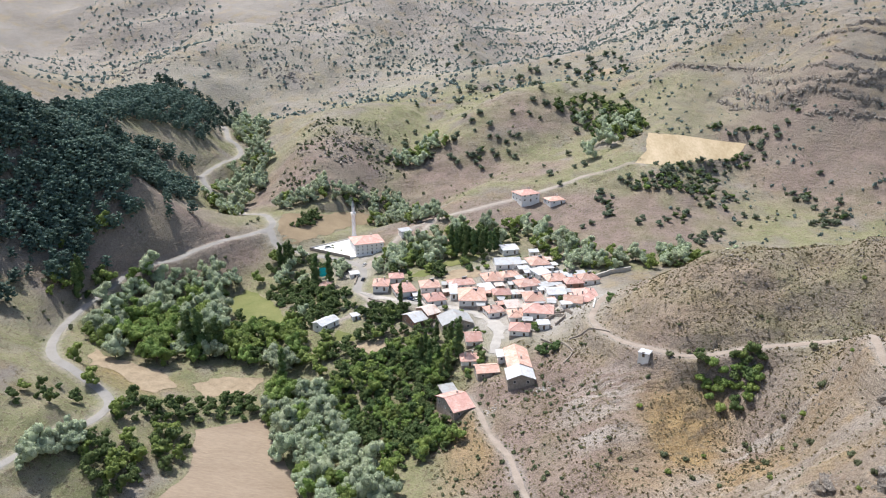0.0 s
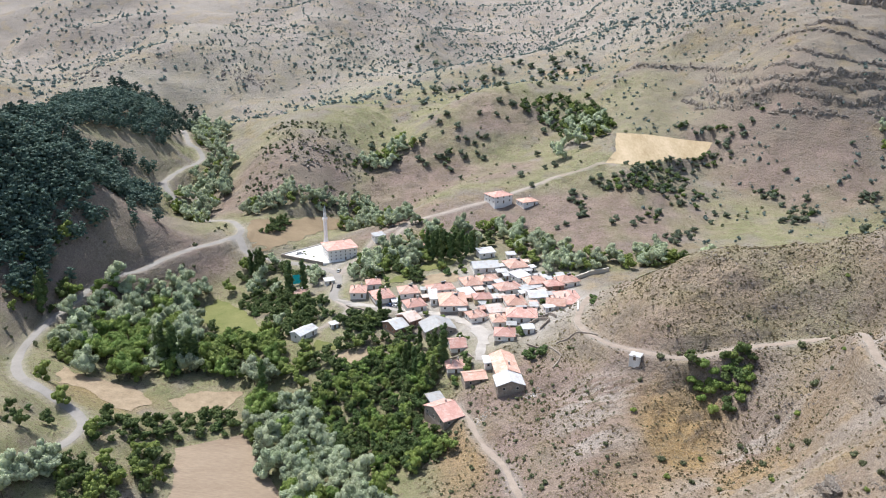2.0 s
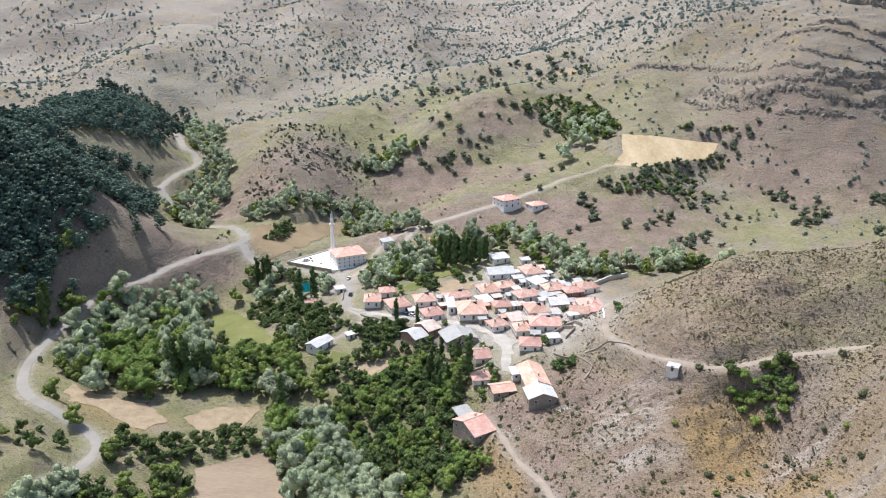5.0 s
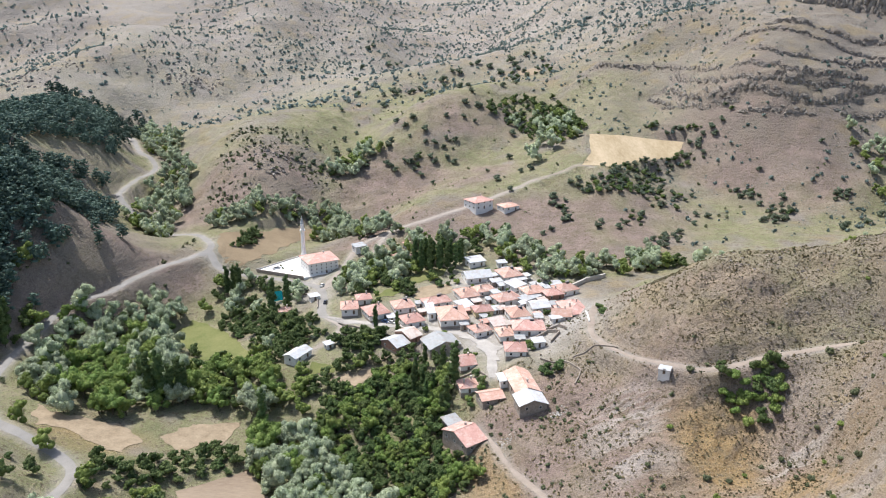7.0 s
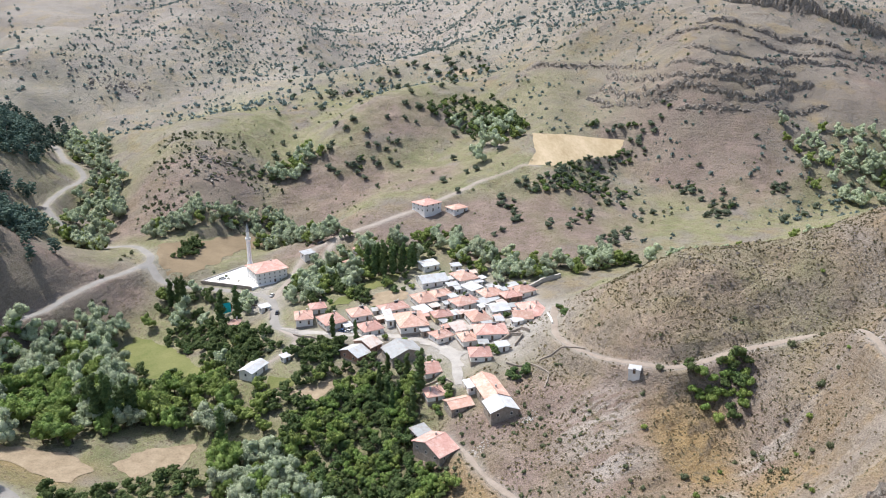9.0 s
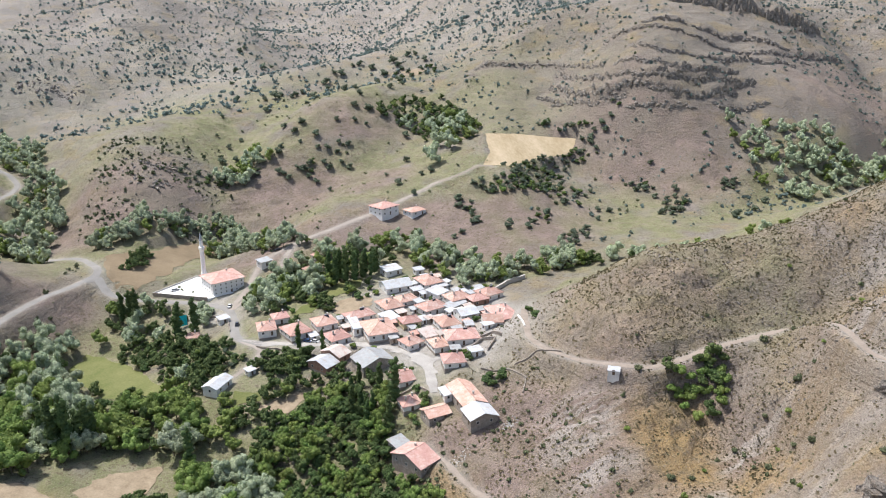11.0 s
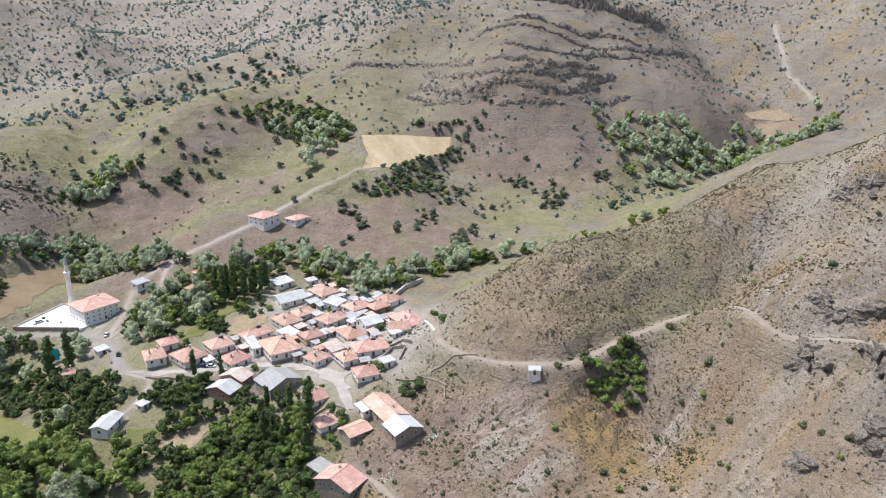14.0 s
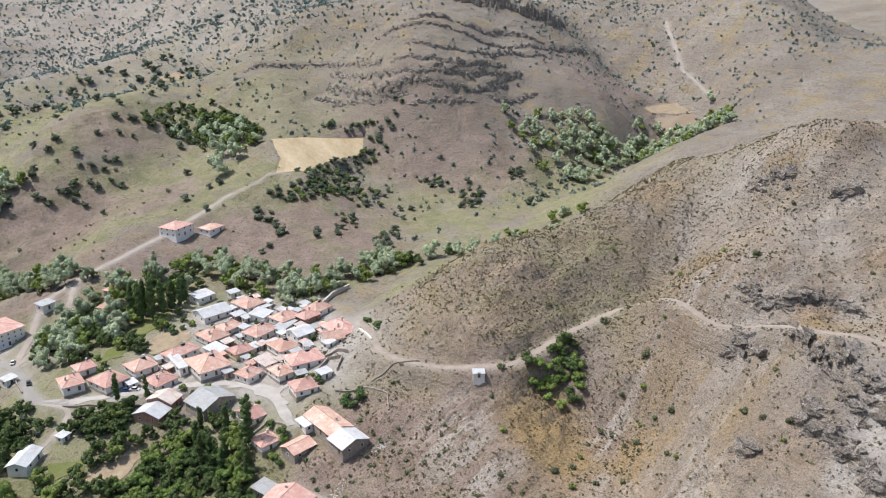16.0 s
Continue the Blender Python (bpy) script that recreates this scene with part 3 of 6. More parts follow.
GREEN = [(160, 292, 40, 24, -15, 0.5), (195, 300, 34, 24, 0, 0.45), (76, 589, 20, 26, 0, 2.5), (98, 604, 16, 22, 0, 2.2), (-150, 262, 24, 40, 0, 1.4), (-118, 292, 34, 16, 0, 1.2), (-100, 395, 40, 34, 0, 1.7), (-50, 355, 34, 26, 0, 1.5), (-120, 350, 55, 40, 0, 1.3), (-25, 300, 30, 46, 0, 1.5), (-45, 260, 30, 40, 0, 1.4), (-110, 262, 26, 34, 0, 1.4), (10, 450, 50, 26, 0, 1.4), (-60, 430, 34, 26, 0, 1.2), (110, 420, 44, 12, 0, 1.2),
         (62, 575, 28, 30, 0, 1.2), (150, 480, 60, 22, 15, 1.0), (60, 650, 130, 100, 0, 0.75), (-20, 780, 80, 60, 0, 0.6), (260, 425, 60, 26, 25, 1.0), (195, 385, 45, 16, 25, 1.0), (140, 375, 30, 14, 20, 0.9), (330, 470, 40, 20, 20, 1.0), (103, 578, 16, 34, 0, 1.0), (8, 725, 60, 60, -10, 0.9), (50, 630, 60, 40, 0, 0.6), (180, 475, 60, 34, 0, 0.7), (60, 565, 34, 30, 0, 0.6), (200, 482, 34, 20, 0, 0.9), (-34, 669, 30, 40, 0, 0.6), (345, 450, 30, 16, -30, 0.9), (215, 515, 30, 20, 0, 0.6),
         (-105, 400, 26, 40, 20, 0.9), (-148, 252, 14, 28, 0, 0.9), (-60, 330, 70, 60, 0, 0.75), (60, 450, 90, 16, 0, 0.7), (176, 290, 20, 14, 0, 0.3), (105, 268, 8, 10, 0, 0.6),
         (-60, 540, 70, 30, 20, 0.8), (-180, 640, 26, 120, 10, 0.8), (400, 500, 40, 14, -20, 0.7), (140, 650, 30, 40, 0, 0.7), (285, 480, 40, 20, -15, 0.9),
         (-20, 410, 40, 30, 0, 0.8), (-205, 560, 24, 60, 0, 0.5), (-165, 500, 22, 50, -25, 1.0), (-165, 460, 14, 20, 0, 0.9), (-205, 575, 12, 50, 15, 0.45), (-150, 510, 20, 24, 0, 0.5), (-20, 900, 200, 90, 0, 0.25), (-300, 900, 120, 90, 0, 0.3), (-40, 270, 40, 50, 0, 0.8)]
SCREE = [(345, 630, 120, 60, -5, 0.3), (-75, 615, 14, 30, 20, 0.5), (122, 252, 7, 12, -20, 0.6), (188, 278, 10, 18, 0, 0.6), (128, 172, 12, 20, 10, 0.45), (152, 204, 12, 10, 0, 0.45),
         (-185, 450, 20, 50, -20, 0.5), (-60, 625, 10, 24, 0, 0.5)]
PALE = [(44, 376, 22, 28, 0, 1.5), (12, 380, 24, 12, 0, 1.3), (64, 380, 12, 18, 0, 0.8), (30, 335, 12, 14, 0, 0.4), (20, 352, 24, 10, -30, 0.5), (-47, 445, 14, 12, 0, 0.9), (104, 150, 20, 6, 10, 0.7),
        (214, 222, 24, 34, 10, 0.4), (205, 180, 40, 22, 20, 0.35), (150, 170, 14, 20, 0, 0.35)]
WARM = [(130, 220, 75, 75, 30, 1.0), (200, 250, 60, 60, 0, 1.0), (70, 270, 40, 40, 0, 1.0), (200, 150, 90, 60, 30, 1.0), (60, 310, 20, 30, 0, 0.8), (20, 258, 26, 40, 0, 1.0)]
PURPLE = [(160, 292, 40, 22, -15, 0.3), (190, 300, 40, 26, 0, 0.3), (46, 250, 26, 36, 0, 0.95), (62, 275, 20, 22, 0, 0.7), (112, 258, 9, 12, 0, 0.9), (30, 285, 16, 14, 0, 0.9), (40, 262, 14, 18, 0, 0.8), (6, 272, 8, 14, 0, 0.8), (105, 240, 6, 14, -20, 0.9), (-165, 430, 20, 22, 0, 0.9), (-140, 462, 16, 16, 0, 0.9), (70, 505, 26, 14, 10, 1.0), (150, 478, 30, 14, 10, 0.9), (250, 585, 30, 20, 0, 0.8), (300, 530, 24, 20, 0, 0.7), (10, 612, 30, 26, 0, 1.0), (112, 455, 34, 20, 0, 1.0), (9, 505, 40, 16, 20, 0.9), (109, 489, 30, 22, 0, 1.0), (263, 558, 26, 40, 0, 0.9), (77, 685, 30, 20, 0, 0.7), (150, 500, 30, 20, 0, 0.7),
          (280, 520, 34, 24, -20, 0.9), (-92, 605, 30, 30, 0, 0.9), (-119, 584, 20, 25, 0, 0.9), (60, 590, 24, 20, 0, 0.7), (-190, 450, 22, 50, -10, 0.8), (480, 560, 40, 40, 0, 0.7)]
STREAK = [(128, 205, 14, 16, 0, 1.0), (118, 190, 16, 14, 0, 1.0), (92, 195, 18, 14, 0, 0.9), (160, 228, 14, 10, 0, 0.9), (140, 160, 24, 18, 0, 0.9), (112, 205, 26, 30, 0, 0.9), (100, 175, 26, 20, 0, 0.9), (62, 252, 12, 14, 0, 0.8), (150, 200, 20, 20, 0, 0.6)]

GOLD = [(128, 222, 8, 8, 0, 0.7), (104, 215, 10, 7, 0, 0.6), (165, 250, 14, 9, 0, 0.6), (145, 178, 9, 8, 0, 0.6), (190, 285, 12, 8, 0, 0.6), (84, 243, 9, 12, 0, 0.95), (95, 250, 8, 10, 0, 0.8), (70, 225, 10, 8, 0, 0.5), (10, 258, 6, 14, 0, 0.8), (205, 232, 10, 8, 0, 0.5), (118, 192, 8, 5, 0, 0.5), (-140, 305, 14, 8, 0, 0.6)]


def broad_tint(list_of_swells):
    out = np.zeros(GX.shape)
    for cx, cy, rx, ry, turn, a in list_of_swells:
        out = np.maximum(out, a * np.clip(2.2 * swell(GX, GY, cx, cy, rx, ry, turn) - 0.15, 0, 1))
    return np.clip(out * (0.45 + patches(GX, GY, 14, 3)), 0, 1)


cover = np.zeros((*GX.shape, 4))
cover[..., 0], cover[..., 1], cover[..., 2], cover[..., 3] = tint(GREEN), np.maximum(tint(SCREE), 0.95 * rocky), tint(PALE), 1
rise_y, rise_x = np.gradient(GZ, YS, XS)
cover[..., 1] = np.maximum(cover[..., 1], np.clip((np.hypot(rise_x, rise_y) - 0.85) / 0.5, 0, 0.55))
# ground grows paler towards the far slopes, distant haze put into its colour
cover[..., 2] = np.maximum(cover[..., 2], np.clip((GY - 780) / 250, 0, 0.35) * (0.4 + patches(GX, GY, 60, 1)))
cover[..., 2] = np.maximum(cover[..., 2], 0.7 * np.clip(1 - near_road / 2.5, 0, 1) * (near_road < 50))


def sheet(name, xs, ys, zs):
    """A grid of places as one smooth mesh."""
    nx, ny = xs.shape[1], xs.shape[0]
    k = np.arange(nx * ny).reshape(ny, nx)
    quads = np.stack([k[:-1, :-1], k[:-1, 1:], k[1:, 1:], k[1:, :-1]], -1).reshape(-1, 4)
    me = bpy.data.meshes.new(name)
    me.vertices.add(nx * ny)
    me.vertices.foreach_set("co", np.stack([xs, ys, zs], -1).reshape(-1))
    me.loops.add(len(quads) * 4)
    me.loops.foreach_set("vertex_index", quads.reshape(-1))
    me.polygons.add(len(quads))
    me.polygons.foreach_set("loop_start", np.arange(len(quads)) * 4)
    me.polygons.foreach_set("use_smooth", np.ones(len(quads), bool))
    me.update(calc_edges=True)
    return me


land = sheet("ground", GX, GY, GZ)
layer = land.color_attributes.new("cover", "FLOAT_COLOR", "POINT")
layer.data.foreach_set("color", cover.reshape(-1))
soils = np.zeros((*GX.shape, 4))
soils[..., 0], soils[..., 1], soils[..., 2], soils[..., 3] = broad_tint(WARM), broad_tint(PURPLE), broad_tint(STREAK), broad_tint(GOLD)
layer = land.color_attributes.new("soil", "FLOAT_COLOR", "POINT")
layer.data.foreach_set("color", soils.reshape(-1))
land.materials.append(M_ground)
tagged(new("ground", land), "dry brown hills and valley floor with sparse grass", "ground", kind="structure")


def strip(name, line, z, half, material, label, category="road", lift=0.2, across=5):
    """A road laid on its levelled bed."""
    way = np.gradient(line, axis=0)
    way /= np.linalg.norm(way, axis=1)[:, None]
    side = np.stack([way[:, 1], -way[:, 0]], 1)
    ragged = half * (1 + (0.7 if material in (M_track, M_street) else 0.3) * (patches(line[:, 0], line[:, 1], 4, 5) - 0.5))
    t = np.linspace(-1, 1, across)
    xs = line[:, 0][:, None] + side[:, 0][:, None] * ragged[:, None] * t
    ys = line[:, 1][:, None] + side[:, 1][:, None] * ragged[:, None] * t
    zs = ground(xs, ys) + lift * (1 - np.abs(t) ** 4 * 0.6)
    me = sheet(name, xs, ys, zs)
    me.materials.append(material)
    return tagged(new(name, me), label, category, kind="structure")


for key, label, material in (("main", "pale grey country road curving along the valley", M_asphalt),
                             ("mosque", "asphalt road past the mosque", M_asphalt), ("upper", "dusty gravel road climbing out of the village", M_road),
                             ("street", "pale paved village street between the houses", M_street), ("valley", "country road in the far side valley", M_asphalt),
                             ("hill", "narrow dirt track cut into the dry hillside", M_track), ("lower", "short dirt track below the last house", M_track),
                             ("pasture", "faint worn track to the wheat field", M_track), ("farm", "dusty dirt lane to the white farm building", M_road),
                             ("cutting", "gravel ramp cut below the upper road", M_road), ("east", "pale dirt track on a distant slope", M_road)):
    half, line, z = road_lines[key]
    strip("road", line, z, half, material, label)


def field(name, corners, material, label, lift=0.18, gap=3.0):
    """A worked plot that follows the land, with an uneven border."""
    loop = np.array(list(corners) + [corners[0]], float)
    at = np.concatenate([np.linspace(k, k + 1, 9)[:-1] for k in range(len(corners))])
    edge = np.stack([np.interp(at, range(len(loop)), loop[:, k]) for k in (0, 1)], 1)
    rough = 1.6 if material in (M_wheat, M_plough) else 4.5
    bm = bmesh.new()
    rim_verts = [bm.verts.new((x + rough * (patches(x, y, 4, 1) - 0.5), y + rough * (patches(x, y, 4, 2) - 0.5), 0)) for x, y in edge]
    bm.faces.new(rim_verts)
    cut = bm.faces[:]
    lo, hi = edge.min(0), edge.max(0)
    for axis in (0, 1):
        for v in np.arange(lo[axis] + gap, hi[axis], gap):
            p, n = [0, 0, 0], [0, 0, 0]
            p[axis], n[axis] = v, 1
            bmesh.ops.bisect_plane(bm, geom=bm.verts[:] + bm.edges[:] + bm.faces[:], plane_co=p, plane_no=n)
    bmesh.ops.triangulate(bm, faces=bm.faces[:])
    for v in bm.verts:
        v.co.z = float(ground(v.co.x, v.co.y)) + lift
    bmesh.ops.recalc_face_normals(bm, faces=bm.faces[:])
    if sum(f.normal.z for f in bm.faces) < 0:
        bmesh.ops.reverse_faces(bm, faces=bm.faces[:])
    me = bpy.data.meshes.new(name)
    bm.to_mesh(me)
    bm.free()
    me.materials.append(material)
    return tagged(new(name, me), label, "field", kind="structure")


for name, corners, material, label in FIELDS:
    field(name, corners, material, label)


# ---- helpers for things ----
def part(name, bm, material, parent, label=""):
    """Link a bmesh as one mesh object under a thing or a part."""
    me = bpy.data.meshes.new(name)
    bm.to_mesh(me)
    bm.free()
    me.materials.append(material)
    ob = new(name, me)
    ob.parent = parent
    return tagged(ob, label)


def put(name, mesh, parent, m=None, label=""):
    """Link a finished mesh under a thing or a part."""
    ob = new(name, mesh)
    ob.parent = parent
    if m is not None:
        ob.matrix_basis = m
    return tagged(ob, label)


def root(name, x, y, z, turn, label, category, group=""):
    ob = new(name)
    ob.empty_display_size = 0.3
    ob.matrix_basis = pose(x, y, z, 0, 0, turn)
    return tagged(ob, label, category, group)


def block(bm, x0, x1, y0, y1, z0, z1, bevel=0.0):
    made = bmesh.ops.create_cube(bm, size=1.0, matrix=Matrix.Translation(((x0 + x1) / 2, (y0 + y1) / 2, (z0 + z1) / 2))
                                 @ Matrix.Diagonal((x1 - x0, y1 - y0, z1 - z0, 1)))
    if bevel:
        edges = list({e for v in made["verts"] for e in v.link_edges})
        bmesh.ops.bevel(bm, geom=edges, offset=bevel, segments=1, affect="EDGES")
    return bm


def box(*size, bevel=0.0):
    return block(bmesh.new(), *size, bevel)


def finished(name, bm, material):
    me = bpy.data.meshes.new(name)
    bm.to_mesh(me)
    bm.free()
    me.materials.append(material)
    return me


# one window and its pane, shared by all houses
def window_frame_mesh(w, h):
    """A frame ring with a deeper sill edge."""
    bm = bmesh.new()
    t = 0.11
    rings = []
    for y in (-0.1, 0.05):
        for a, b, c in ((w / 2, 0, h), (w / 2 - t, t, h - t)):
            rings.append([bm.verts.new(q) for q in ((-a, y, b), (a, y, b), (a, y, c), (-a, y, c))])
    o0, i0, o1, i1 = rings
    for i in range(4):
        j = (i + 1) % 4
        for p, q in ((o0, i0), (i0, i1), (i1, o1), (o1, o0)):
            bm.faces.new((p[i], p[j], q[j], q[i]))
    bmesh.ops.recalc_face_normals(bm, faces=bm.faces[:])
    return finished("window", bm, M_frame)


WINDOW = window_frame_mesh(1.1, 1.25)
PANE = finished("pane", box(-0.45, 0.45, -0.04, -0.01, 0.1, 1.15), M_glass)
DOOR = finished("door", box(-0.5, 0.5, -0.08, 0.04, 0, 2.05, bevel=0.02), M_wood)


def openings(house, half_w, half_d, rows, per=4.0, doors=True, skip=(), size=1.0):
    """Windows along the four walls, and a door in the front wall."""
    sides = ((0, half_w, half_d), (90, half_d, half_w), (180, half_w, half_d), (270, half_d, half_w))
    for k, (turn, half, out) in enumerate(sides):
        if k in skip:
            continue
        n = max(1, int(2 * half / per))
        for row, z in enumerate(rows):
            for i in range(n):
                u = (i + 0.5) / n * 2 * half - half
                face = pose(0, 0, 0, 0, 0, turn) @ pose(u, -out, z)
                if doors and k == 0 and row == 0 and i == n // 2:
                    put("door", DOOR, house, pose(0, 0, 0, 0, 0, turn) @ pose(u, -out, max(0.0, z - 0.95)), "dark wooden door")
                    continue
                w = put("window", WINDOW, house, face @ Matrix.Diagonal((size, 1, size, 1)))
                put("pane", PANE, w)


def roof_mesh(kind, w, d, rise, over=0.5, thick=0.2):
    """A solid roof over a w by d house whose eaves lie at z = 0."""
    a, b = w / 2 + over, d / 2 + over
    bm = bmesh.new()
    if kind == "hip":
        if w >= d:
            top = [(-(a - b) - 0.15, 0), ((a - b) + 0.15, 0)]
        else:
            top = [(0, -(b - a) - 0.15), (0, (b - a) + 0.15)]
        low = [(-a, -b), (a, -b), (a, b), (-a, b)]
        vs = [bm.verts.new((x, y, 0)) for x, y in low] + [bm.verts.new((x, y, rise)) for x, y in top]
        under = [bm.verts.new((x, y, -thick)) for x, y in low]
        p, q, r, s, t, u = vs
        faces = [(p, q, u, t), (q, r, u), (r, s, t, u), (s, p, t)] if w >= d else [(p, q, t), (q, r, u, t), (r, s, u), (s, p, t, u)]
    else:
        vs = None
        if kind == "gable":
            prof = [(-b, 0), (0, rise), (b, 0), (b, -thick), (0, rise - thick), (-b, -thick)]
        else:
            prof = [(-b, 0), (b, rise), (b, rise - thick), (-b, -thick)]
        left = [bm.verts.new((-a, y, z)) for y, z in prof]
        right = [bm.verts.new((a, y, z)) for y, z in prof]
        n = len(prof)
        if kind == "gable":
            bm.faces.new((left[0], left[1], left[4], left[5]))
            bm.faces.new((left[1], left[2], left[3], left[4]))
            bm.faces.new((right[5], right[4], right[1], right[0]))
            bm.faces.new((right[4], right[3], right[2], right[1]))
        else:
            bm.faces.new(left)
            bm.faces.new(right[::-1])
        for i in range(n):
            bm.faces.new((left[i], right[i], right[(i + 1) % n], left[(i + 1) % n]))
    if vs:
        for f in faces:
            bm.faces.new(f)
        for i in range(4):
            bm.faces.new((under[i], under[(i + 1) % 4], vs[(i + 1) % 4], vs[i]))
        bm.faces.new(under[::-1])
    bmesh.ops.recalc_face_normals(bm, faces=bm.faces[:])
    return bm


def rib(bm, p, q, r=0.11):
    """A round tile cap from p to q."""
    p, q = Vector(p), Vector(q)
    m = Matrix.Translation((p + q) / 2) @ (q - p).to_track_quat("Z", "Y").to_matrix().to_4x4()
    bmesh.ops.create_cone(bm, cap_ends=True, segments=6, radius1=r, radius2=r, depth=(q - p).length, matrix=m)


def ridge_caps(kind, w, d, rise, over=0.5):
    a, b = w / 2 + over, d / 2 + over
    bm = bmesh.new()
    if kind == "hip":
        top = [(-(a - b) - 0.15, 0, rise), ((a - b) + 0.15, 0, rise)] if w >= d else [(0, -(b - a) - 0.15, rise), (0, (b - a) + 0.15, rise)]
        rib(bm, *top)
        near = (0, 1, 1, 0) if w >= d else (0, 0, 1, 1)
        for (x, y), k in zip(((-a, -b), (a, -b), (a, b), (-a, b)), near):
            rib(bm, (x, y, 0.02), top[k])
    else:
        rib(bm, (-a, 0, rise + 0.02), (a, 0, rise + 0.02))
    return bm


def chimney(parent, x, y, z, tall=1.3):
    bm = box(-0.32, 0.32, -0.32, 0.32, -0.9, tall, bevel=0.03)
    c = part("chimney", bm, M_concrete, parent)
    c.location = (x, y, z)
    cap = part("chimney_cap", box(-0.42, 0.42, -0.42, 0.42, tall, tall + 0.12), M_concrete, c)
    return cap


BUILT = []          # plan discs taken by buildings: x, y, radius


def house(name, x, y, turn, w, d, h, kind="hip", roof=M_red, wall=M_plaster, label="", rise=None, rows=None, flues=1, plinth=True, group="village houses", doors=True):
    over = 0.2 if name == "hut" else 0.55
    if group == "village houses" and roof is M_red:
        w, d = w * 1.15, d * 1.15
    w, d = max(3.0, w - 2 * over), max(3.0, d - 2 * over)
    z = float(ground(x, y))
    BUILT.append((x, y, math.hypot(w, d) / 2))
    h = h - 0.9 if h > 3.1 and abs(x - 30) < 60 and abs(y - 368) < 80 else h
    top = root(name, x, y, z, turn, label, "house", group)
    body = box(-w / 2, w / 2, -d / 2, d / 2, -3.5, h - 0.2)
    if kind in ("gable", "shed"):
        rise = rise or (0.2 * d if kind == "gable" else 0.12 * d)
        for sx in (-1, 1):
            prof = [(-d / 2, h - 0.2), (0, h - 0.2 + rise * 0.93), (d / 2, h - 0.2)] if kind == "gable" else [(-d / 2, h - 0.2), (d / 2, h - 0.2 + rise * 0.95), (d / 2, h - 0.2)]
            a = [body.verts.new((sx * w / 2, p, q)) for p, q in prof]
            b = [body.verts.new((sx * (w / 2 - 0.25), p, q)) for p, q in prof]
            body.faces.new(a)
            body.faces.new(b[::-1])
            for i in range(3):
                body.faces.new((a[i], a[(i + 1) % 3], b[(i + 1) % 3], b[i]))
        if kind == "shed":
            block(body, -w / 2, w / 2, d / 2 - 0.25, d / 2, h - 0.2, h - 0.2 + rise * 0.94)
        bmesh.ops.recalc_face_normals(body, faces=body.faces[:])
    rise = rise or 0.235 * min(w, d) + 0.25
    part("wall", body, wall, top)
    if plinth:
        part("plinth", box(-w / 2 - 0.06, w / 2 + 0.06, -d / 2 - 0.06, d / 2 + 0.06, -3.5, 0.4), M_stone, top, "rubble stone plinth")
    r = part("roof", roof_mesh(kind, w, d, rise, over), roof, top)
    r.location.z = h
    if kind != "shed" and roof is M_red:
        c = part("ridge_tiles", ridge_caps(kind, w, d, rise, over), M_red, r)
    for k in range(flues):
        chimney(top, (0.22 if k == 0 else -0.25) * w, (0.12 if k == 0 else -0.15) * d, h + rise * 0.7)
    openings(top, w / 2, d / 2, rows or ([max(0.5, h - 2.0)] if h < 5.5 else [1.4, 4.3]), doors=doors)
    return top


RED = "house with a red tiled hip roof and pale plaster walls"
HOUSES = [
    (14.9, 373.5, 1, 12.6, 15.4, 4.6), (26.7, 397.0, 12, 9.5, 11.5, 4.2), (45.0, 386.3, 18, 12.0, 9.5, 4.3),
    (25.2, 355.5, 19, 8.2, 8.0, 4.2), (46.0, 346.5, -8, 13.2, 10.2, 4.4), (35.0, 346.5, 4, 6.8, 9.0, 4.0),
    (45.6, 365.0, 5, 9.0, 10.6, 4.2), (71.4, 359.5, 4, 10.4, 15.0, 4.2), (77.0, 390.0, 17, 10.5, 9.0, 4.2),
    (60.5, 392.0, 13, 10.5, 9.5, 4.3), (53.8, 417.5, 12, 10.5, 12.0, 4.3), (36.6, 401.5, 12, 9.5, 8.0, 3.6)]
HOUSES_WEST = [
    (9.8, 391.5, 13, 12.7, 8.0, 4.3), (-4.4, 376.6, 17, 9.4, 9.5, 4.2), (-7.2, 391.7, 9, 9.6, 9.7, 4.2),
    (-33.8, 398.0, -1, 8.0, 9.8, 4.2), (-26.1, 407.4, 6, 7.4, 7.1, 4.2), (-0.8, 457.8, 35, 8.4, 7.4, 3.8),
    (-67.5, 417.0, -10, 5.6, 5.8, 3.4), (11.7, 313.7, 4, 7.4, 7.6, 3.6), (4.6, 474.2, 24, 5.0, 4.6, 3.0)]
for k, (x, y, turn, w, d, h) in enumerate(HOUSES + HOUSES_WEST):
    house("house", x, y, turn, w, d, h, label=RED, flues=1 + k % 2)
house("house", 30.3, 374.7, 5, 8.6, 7.6, 4.2, wall=M_cream, label="small yellow house with a red hip roof")
house("house", 35.4, 328.0, -9, 8.6, 8.6, 3.9, kind="hip", label="small white house with a red roof at the village edge")
house("house", 64.0, 354.5, -12, 8.4, 9.2, 4.2, kind="gable", label="white house with a red gable roof facing the hill")
house("house", 69.0, 385.5, 10, 9.0, 7.6, 4.2, wall=M_brick, label="dark brick house with a weathered red roof")
house("house", -21.1, 390.2, 18, 10.0, 11.5, 4.2, label="house with a patched red roof and white repairs")
house("house", 13.9, 330.6, 6, 7.0, 9.6, 3.8, kind="gable", label="narrow house with a red gable roof beside the street")
house("outbuilding", 18.8, 301.8, 9, 9.0, 7.6, 3.4, kind="gable", wall=M_stone, flues=0, label="stone outbuilding with a low red gable roof")
